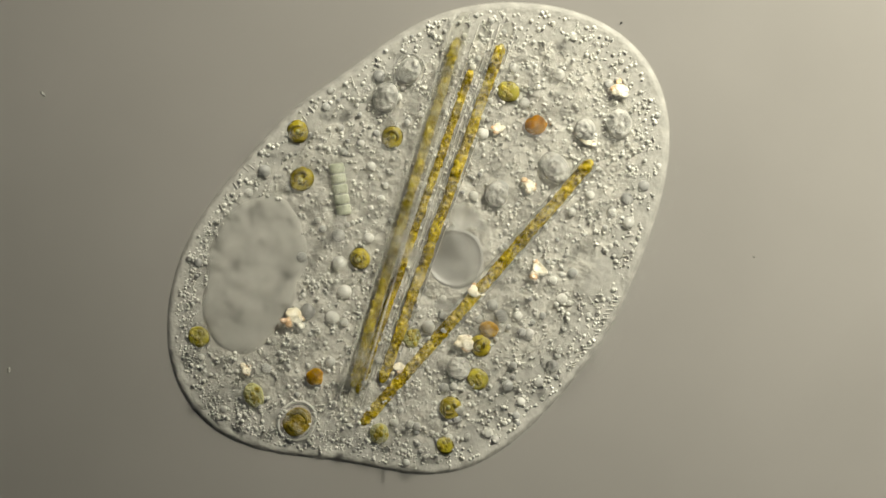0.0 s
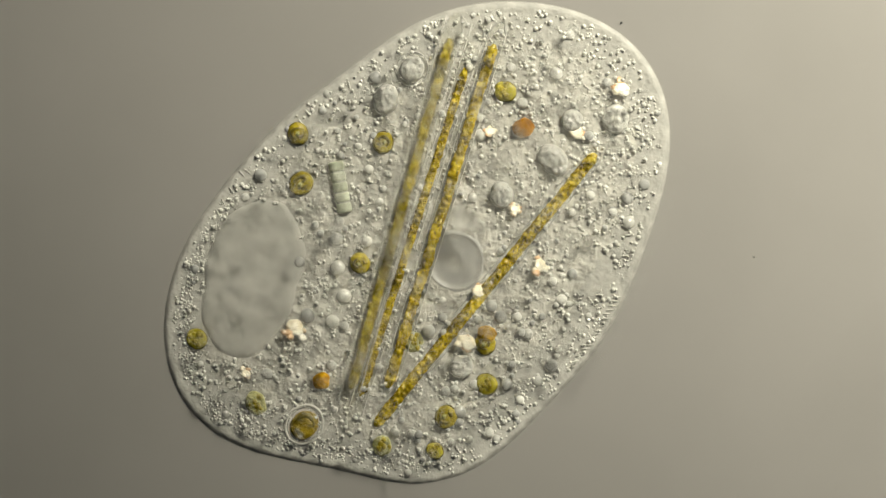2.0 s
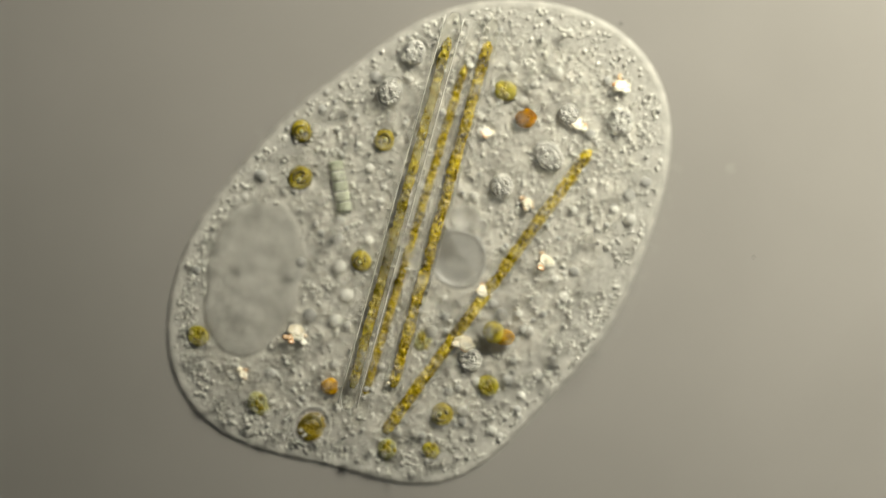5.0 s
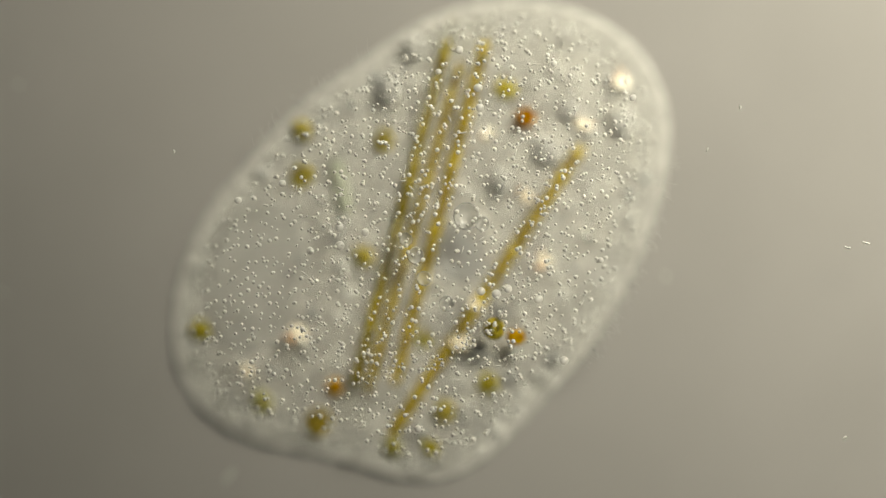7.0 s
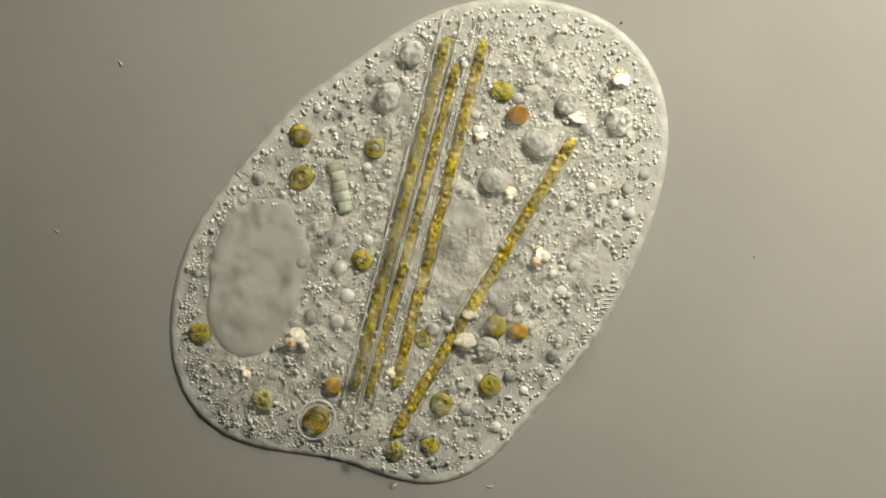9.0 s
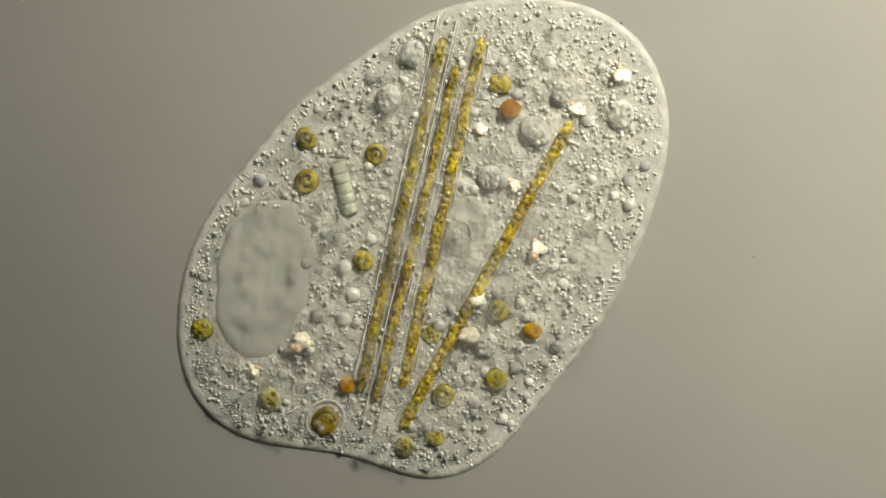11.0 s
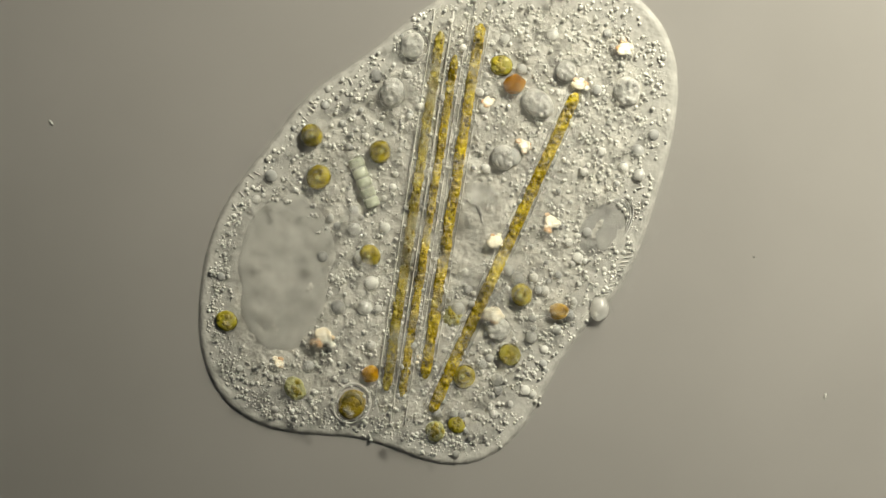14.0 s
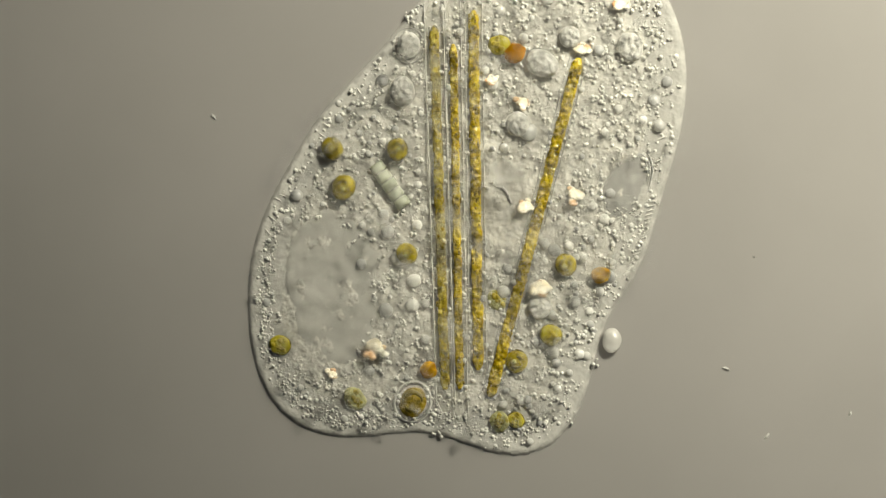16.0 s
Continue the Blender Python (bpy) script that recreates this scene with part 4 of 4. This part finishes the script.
    walk(ALGAE["D"], carried([(0, 637, 458), (0.5, 637, 464), (2.5, 637, 466), (4, 637, 466), (6.5, 642, 455), (7.5, 640, 455), (8, 640, 458), (11.5, 642, 462), (12, 642, 459), (13, 652, 458), (14, 655, 452), (14.5, 663, 447), (15, 678, 435), (15.6, 700, 423), (15.8, 709, 448), (16, 720, 449)], ((0, 12.5, 13.5, 16), (-5, -5, 3, 6)), 30))
    walk(ALGAE["E"], carried([(0, 352, 596), (1, 351, 600), (2.5, 348, 600), (4, 349, 600), (6.5, 351, 586), (7.5, 352, 586), (8, 354, 591), (9, 354, 590), (12, 369, 577), (12.5, 380, 574), (13.5, 392, 570), (14, 401, 568), (14.5, 413, 570), (15, 433, 567), (15.6, 468, 575), (15.8, 481, 610), (16, 496, 611)], -5, 60))
    walk(ALGAE["F"], carried([(0, 449, 700), (0.5, 446, 704), (1, 452, 710), (3.5, 453, 715), (4, 453, 715), (6.5, 462, 715), (7.5, 461, 712), (8, 462, 715), (9, 464, 709), (11.5, 481, 707), (12, 485, 703), (12.5, 498, 698), (13, 507, 697), (14, 522, 688), (14.5, 538, 686), (15, 559, 678), (15.6, 596, 677), (15.8, 611, 705), (16, 628, 706)], -5, 30))
    walk(ALGAE["G"], carried([(0, 900, 162), (0.5, 896, 162), (1, 894, 162), (4, 894, 162), (6.5, 896, 156), (7.5, 893, 156), (8, 891, 161), (9, 888, 161), (11.5, 882, 144), (12, 879, 139), (12.5, 884, 133), (14, 887, 116), (14.5, 885, 104), (15, 885, 87), (15.5, 884, 64), (15.6, 883, 62), (15.8, 884, 79), (16, 884, 80)], -5, 70))
    walk(ALGAE["H"], carried([(0, 850, 612), (0.5, 851, 612), (2.5, 862, 606), (3.5, 868, 600), (6.5, 874, 582), (8, 876, 583), (11.5, 885, 544), (12, 890, 539), (12.5, 900, 534), (13, 906, 536), (14, 923, 522), (14.5, 936, 510), (15, 954, 488), (15.5, 978, 461), (15.6, 983, 459), (15.8, 991, 468), (16, 1001, 469)], ((0, 4.2, 6.2, 7.5, 8, 9, 13, 16), (-7, -6, 50, 50, 10, 0, 2, 3)), 10))
    walk(ALGAE["I"], carried([(0, 845, 671), (1.5, 859, 677), (3.5, 863, 687), (6.5, 864, 680), (7.5, 864, 680), (8, 864, 683), (11.5, 879, 666), (12, 880, 658), (12.5, 890, 649), (13, 894, 645), (14, 902, 628), (14.5, 910, 619), (15, 925, 600), (15.5, 946, 580), (15.6, 951, 579), (15.8, 962, 592), (16, 975, 593)], ((0, 9, 13, 16), (-7, -5, 2, 3)), 40))
    walk(ALGAE["J"], carried([(0, 671, 768), (0.5, 672, 776), (1.5, 675, 786), (3.5, 677, 796), (6.5, 692, 796), (7.5, 694, 795), (8, 695, 798), (12, 735, 782), (12.5, 747, 776), (13, 755, 775), (13.5, 760, 769), (14, 770, 764), (14.5, 786, 756), (15, 808, 741), (15.5, 844, 726), (15.6, 850, 725), (15.8, 866, 746), (16, 884, 747)], -5, 0))
    walk(ALGAE["K"], carried([(0, 788, 788), (1.5, 774, 796), (3.5, 762, 800), (6.5, 763, 796), (7.5, 761, 796), (8, 763, 798), (9, 761, 789), (11.5, 772, 772), (12, 776, 767), (12.5, 789, 763), (13.5, 799, 756), (14, 808, 752), (14.5, 822, 749), (15, 844, 735), (15.6, 882, 720), (15.8, 896, 743), (16, 913, 744)], -5, 45))
    walk(ALGAE["L"], carried([(0, 797, 722), (1.5, 793, 737), (2.5, 785, 738), (3.5, 779, 738), (6.5, 785, 730), (7.5, 784, 730), (8, 781, 730), (9, 781, 715), (11.5, 787, 697), (12, 792, 691), (12.5, 802, 684), (13, 808, 681), (13.5, 813, 674), (14.5, 834, 658), (15, 854, 643), (15.5, 884, 625), (15.6, 889, 623), (15.8, 900, 639), (16, 914, 640)], -5, -30))
    walk(ALGAE["M"], carried([(0, 728, 598), (0.5, 729, 601), (3.5, 738, 606), (6.5, 752, 602), (7.5, 750, 602), (8, 750, 605), (9, 750, 600), (11.5, 766, 588), (12, 767, 580), (12.5, 776, 574), (13, 789, 574), (14, 801, 560), (14.5, 812, 551), (15, 830, 534), (15.5, 853, 514), (15.6, 857, 513), (15.8, 868, 530), (16, 880, 531)], -9, 15))
    walk(ORANGE_A, carried([(0, 557, 667), (0.5, 560, 671), (1.5, 567, 673), (3.5, 571, 680), (6.5, 591, 686), (7.5, 590, 686), (8, 590, 689), (9, 588, 683), (11.5, 617, 681), (12, 619, 678), (12.5, 632, 674), (13.5, 646, 666), (14, 655, 662), (14.5, 669, 655), (15, 692, 643), (15.6, 729, 632), (15.8, 742, 654), (16, 758, 655)], -1, 0))
    walk(ORANGE_B, carried([(0, 948, 222), (0.5, 939, 224), (1, 932, 224), (1.5, 926, 227), (3.5, 926, 222), (4, 930, 216), (6.5, 931, 208), (7.5, 928, 207), (8, 926, 208), (9, 916, 205), (11.5, 899, 190), (12, 896, 184), (12.5, 902, 175), (13.5, 908, 161), (14, 910, 150), (14.5, 908, 133), (15, 910, 110), (15.5, 910, 83), (15.6, 910, 80), (15.8, 910, 94), (16, 911, 95)], ((0, 4.2, 6.2, 7.5, 8, 13, 16), (-3, -3, 6, 6, 0, 1, 1)), 20))
    walk(ORANGE_C, carried([(0, 865, 583), (1.5, 861, 588), (3.5, 870, 596), (4, 875, 596), (6.5, 914, 598), (7.5, 914, 597), (8, 915, 598), (9, 917, 586), (11.5, 946, 586), (12, 951, 577), (12.5, 965, 567), (13, 972, 562), (13.5, 978, 554), (14, 989, 551), (14.5, 1008, 539), (15, 1024, 511), (15.5, 1043, 479), (15.6, 1046, 477), (15.8, 1054, 486), (16, 1063, 487)], ((0, 1.5, 3.2, 4.2, 6.2, 7.5, 8, 13, 16), (-4, -3, 4, 4, 26, 26, -1, 2, 2)), -10))
    walk(CRYSTALS["A"], carried([(0, 519, 559), (0.5, 518, 568), (1, 519, 573), (3.5, 522, 586), (9, 525, 594), (11.5, 536, 603), (12, 539, 599), (12.5, 550, 599), (13, 557, 602), (13.5, 562, 599), (14, 571, 594), (14.5, 580, 594), (15, 599, 586), (15.6, 633, 585), (15.8, 646, 613), (16, 662, 614)], ((0, 9, 13, 16), (-4, -3, 0, 0)), 0))
    walk(CRYSTALS["B"], carried([(0, 955, 478), (0.5, 955, 477), (3.5, 965, 465), (6.5, 968, 462), (8, 962, 462), (9, 960, 452), (11.5, 954, 432), (12, 957, 420), (12.5, 968, 409), (13.5, 972, 398), (14, 978, 394), (14.5, 986, 380), (15, 1003, 352), (15.5, 1003, 330), (15.6, 1005, 328), (15.8, 1012, 344), (16, 1020, 345)], -5, 0))
    walk(CRYSTALS["C"], carried([(0, 1096, 158), (1, 1095, 155), (2.5, 1098, 156), (4, 1098, 155), (6.5, 1102, 142), (7.5, 1102, 141), (8, 1102, 144), (9, 1098, 138), (11.5, 1100, 127), (12, 1099, 120), (12.5, 1104, 112), (13, 1105, 105), (14, 1105, 85), (14.5, 1103, 68), (15, 1105, 39), (15.5, 1100, 3), (15.6, 1099, 0), (15.8, 1099, 4), (16, 1098, 5)], -5, 0))
    walk(CRYSTALS["D"], carried([(0, 1040, 250), (1, 1028, 242), (2.5, 1019, 236), (3.5, 1012, 228), (6.5, 1034, 222), (7.5, 1032, 222), (8, 1028, 224), (9, 1021, 211), (11.5, 1020, 190), (12, 1017, 182), (12.5, 1021, 176), (13.5, 1023, 162), (14, 1026, 152), (14.5, 1024, 136), (15, 1029, 112), (15.5, 1029, 81), (15.6, 1029, 79), (15.8, 1030, 88), (16, 1030, 89)], -5, 0))
    walk(CRYSTALS["E"], carried([(0, 825, 607), (0.5, 824, 608), (3.5, 826, 606), (6.5, 816, 609), (7.5, 819, 609), (8, 822, 612), (9, 825, 603), (11.5, 836, 590), (12, 841, 583), (12.5, 851, 576), (13, 859, 574), (14, 873, 557), (14.5, 887, 545), (15, 905, 524), (15.5, 930, 499), (15.6, 934, 497), (15.8, 945, 509), (16, 957, 510)], ((0, 9, 13, 16), (-5, -3, 0, 0)), 0))
    walk(CRYSTALS["F"], carried([(0, 843, 516), (1.5, 846, 518), (3.5, 862, 506), (6.5, 848, 534), (7.5, 841, 545), (8, 839, 552), (9, 833, 556), (11.5, 849, 522), (12, 852, 512), (12.5, 862, 500), (13.5, 871, 454), (14, 877, 429), (14.5, 884, 400), (15, 897, 379), (15.5, 913, 355), (15.6, 916, 353), (15.8, 922, 367), (16, 930, 368)], -4, 0))
    walk(CRYSTALS["G"], carried([(0, 938, 328), (0.5, 926, 342), (1.5, 908, 368), (2.5, 919, 369), (3.5, 929, 368), (6.5, 935, 350), (7.5, 928, 347), (8, 921, 348), (9, 905, 340), (11.5, 913, 322), (12, 913, 315), (12.5, 921, 306), (13, 924, 292), (14, 929, 258), (14.5, 931, 236), (15.5, 920, 180), (15.6, 920, 178), (16, 925, 182)], -5, 0))
    walk(CRYSTALS["H"], carried([(0, 436, 655), (0.5, 436, 659), (1.5, 438, 660), (3.5, 424, 663), (6.5, 436, 660), (7.5, 436, 659), (8, 436, 663), (9, 437, 660), (11.5, 454, 656), (12, 457, 653), (12.5, 469, 650), (13, 478, 649), (13.5, 484, 645), (14, 494, 642), (14.5, 509, 640), (15, 526, 634), (15.6, 558, 634), (15.8, 572, 661), (16, 588, 662)], -5, 0))
    walk(CRYSTALS["I"], carried([(0, 880, 228), (0.5, 874, 230), (1.5, 868, 232), (3.5, 862, 236), (6.5, 861, 235), (7.5, 858, 238), (8, 856, 242), (9, 850, 240), (11.5, 852, 225), (12, 851, 219), (12.5, 857, 211), (13, 859, 203), (14, 863, 181), (14.5, 864, 166), (15, 868, 145), (15.5, 868, 122), (15.6, 868, 120), (15.8, 869, 141), (16, 870, 142)], -5, 0))
    walk(CRYSTALS["J"], carried([(0, 706, 652), (0.5, 701, 659), (1.5, 692, 668), (3.5, 698, 672), (6.5, 698, 665), (7.5, 695, 663), (8, 695, 666), (9, 695, 660), (11.5, 710, 654), (12, 714, 649), (12.5, 725, 644), (13, 733, 642), (13.5, 739, 637), (14, 748, 632), (14.5, 761, 625), (15, 782, 608), (15.5, 811, 592), (15.6, 817, 591), (15.8, 829, 610), (16, 844, 611)], ((0, 9, 11.3, 16), (-5, -5, -13, -14)), 0))
    walk(FOODS["A"], carried([(0, 724, 126), (0.5, 729, 126), (4, 730, 107), (6.5, 734, 81), (7.5, 732, 81), (8, 730, 90), (9, 729, 95), (11.5, 730, 95), (12, 729, 90), (13, 732, 86), (14, 730, 81), (14.5, 729, 77), (15, 727, 66), (15.6, 721, 56), (15.8, 722, 80), (16, 723, 81)], -3, -20))
    walk(FOODS["B"], carried([(0, 683, 173), (0.5, 680, 176), (1.5, 680, 176), (2.5, 688, 175), (4, 691, 170), (6.5, 689, 156), (7.5, 689, 159), (8, 691, 165), (9, 688, 172), (11.5, 688, 176), (12, 684, 173), (12.5, 688, 168), (13, 688, 167), (13.5, 686, 162), (14, 694, 165), (14.5, 695, 159), (15, 698, 148), (15.5, 698, 130), (15.6, 700, 129), (15.8, 706, 161), (16, 712, 162)], -4, -14))
    walk(FOODS["C"], carried([(0, 982, 297), (0.5, 979, 292), (1.5, 980, 282), (3.5, 975, 288), (6.5, 969, 265), (7.5, 966, 265), (8, 962, 265), (9, 954, 254), (11.5, 945, 227), (12, 942, 219), (12.5, 946, 208), (13, 949, 202), (13.5, 949, 194), (14, 952, 184), (14.5, 948, 161), (15, 952, 130), (15.5, 959, 103), (15.6, 959, 100), (15.8, 959, 111), (16, 959, 112)], -5, 45))
    walk(FOODS["D"], carried([(0, 879, 344), (1, 877, 344), (1.5, 880, 344), (2.5, 893, 346), (3.5, 890, 338), (4, 890, 338), (6.5, 885, 315), (8, 882, 322), (9, 871, 320), (11.5, 867, 311), (12, 868, 306), (13.5, 888, 288), (14, 891, 279), (14.5, 894, 265), (15, 905, 239), (15.5, 910, 213), (15.6, 911, 211), (15.8, 914, 220), (16, 917, 220)], -5, 10))
    walk(FOODS["E"], carried([(0, 1035, 230), (0.5, 1026, 225), (1.5, 1015, 213), (2.5, 1010, 213), (3.5, 1002, 210), (6.5, 1012, 195), (7.5, 1011, 194), (8, 1012, 198), (9, 1004, 185), (12, 994, 155), (12.5, 1000, 148), (13.5, 1003, 138), (14, 1001, 126), (14.5, 1000, 109), (15, 1011, 87), (15.5, 1009, 58), (15.6, 1009, 56), (15.8, 1009, 65), (16, 1009, 66)], -5, 0))
    walk(FOODS["F"], carried([(0, 1095, 220), (0.5, 1090, 219), (1.5, 1090, 211), (2.5, 1089, 211), (3.5, 1090, 214), (6.5, 1104, 214), (7.5, 1102, 214), (8, 1099, 219), (9, 1096, 214), (11.5, 1099, 199), (12, 1099, 193), (12.5, 1106, 185), (13, 1109, 181), (14, 1110, 162), (14.5, 1110, 145), (15, 1115, 119), (15.5, 1113, 83), (15.6, 1113, 80), (16, 1115, 84)], -9, 0))
    walk(FOODS["G"], carried([(0, 812, 652), (0.5, 816, 652), (1, 818, 649), (2.5, 816, 648), (3.5, 825, 645), (4, 827, 645), (6.5, 847, 623), (8, 859, 628), (9, 862, 616), (11.5, 861, 608), (12, 861, 603), (12.5, 869, 597), (13.5, 875, 589), (14, 881, 583), (14.5, 890, 573), (15, 906, 553), (15.5, 929, 531), (15.6, 934, 529), (15.8, 943, 544), (16, 955, 545)], -6, 0))
    walk(BUD, [(t, pose(*on_plan(x, y, float(np.interp(t, (0, 11.5, 12.5, 16), (-30, -28, -4, -2)))))) for t, x, y in [(0, 1022, 560), (3.5, 1022, 560), (6.5, 1027, 561), (7.5, 1026, 563), (8, 1026, 566), (9, 1026, 560), (11.5, 1042, 565), (12, 1046, 562), (12.5, 1056, 553), (13, 1060, 551), (14, 1061, 547), (14.5, 1064, 541), (15, 1061, 547), (15.6, 1069, 547), (15.8, 1076, 602), (16, 1083, 603)]])
    tracks = (
        ((0, 15, 655), (2, -40, 620), (6, -40, 560), (9, 100, 410), (11, -50, 330), (16, -60, 300)),
        ((0, 75, 166), (2, -40, 180), (6, -40, 150), (9, 213, 112), (10.5, 100, -40), (12, -40, 150), (13.5, 38, 202), (15, 220, 243), (16, 378, 207)),
        ((0, 1620, 700), (12, 1620, 760), (13.5, 1444, 692), (15, 1510, 730), (16, 1505, 733)),
        ((0, 1640, 300), (2.2, 1620, 330), (3, 1272, 328), (5, 1290, 300), (7, 1252, 265), (9, 1640, 200), (16, 1650, 200)),
        ((0, 338, 940), (2, 338, 925), (3, 338, 858), (3.6, 345, 895), (5, 380, 930), (7, 402, 848), (8.2, 380, 940), (16, 380, 950)),
        ((0, 690, 950), (7.8, 690, 940), (9, 697, 861), (10, 720, 950), (16, 500, 940)),
        ((0, 868, 960), (8, 868, 940), (9, 868, 862), (10, 880, 940), (15, 1360, 930), (16, 1358, 772)),
        ((0, 1640, 480), (5.8, 1640, 460), (7, 1500, 438), (8.5, 1640, 420), (16, 1640, 400)),
        ((0, 1650, 430), (5.8, 1650, 440), (7, 1533, 430), (8.5, 1650, 400), (16, 1650, 380)),
        ((0, 1640, 640), (5, 1640, 600), (6.3, 1230, 520), (7, 1182, 490), (7.6, 1184, 489), (9, 1640, 560), (14.8, 1640, 640), (16, 1285, 653)),
        ((0, -40, 240), (5.5, -40, 250), (6.5, 300, 280), (7, 308, 268), (7.6, 306, 262), (9, -40, 240), (16, -40, 220)),
        ((0, 1640, 150), (5.5, 1640, 170), (6.5, 1330, 200), (7, 1310, 190), (7.6, 1300, 180), (9, 1640, 60), (16, 1650, 60)),
        ((0, 1640, 800), (6, 1640, 790), (7, 1495, 775), (8.5, 1640, 800), (16, 1640, 820)))
    for i, (ob, track) in enumerate(zip(SWIMMERS, tracks)):
        high = 58 if i in (3, 7, 8, 10, 11, 12) else SLIDE_Z + 1.2  # some swim above the cell
        walk(ob, [(t, pose(*on_plan(x, y, high), 0, 0, 37 * i - 12 * (i % 3 - 1) * t / 2)) for t, x, y in track])


motions()
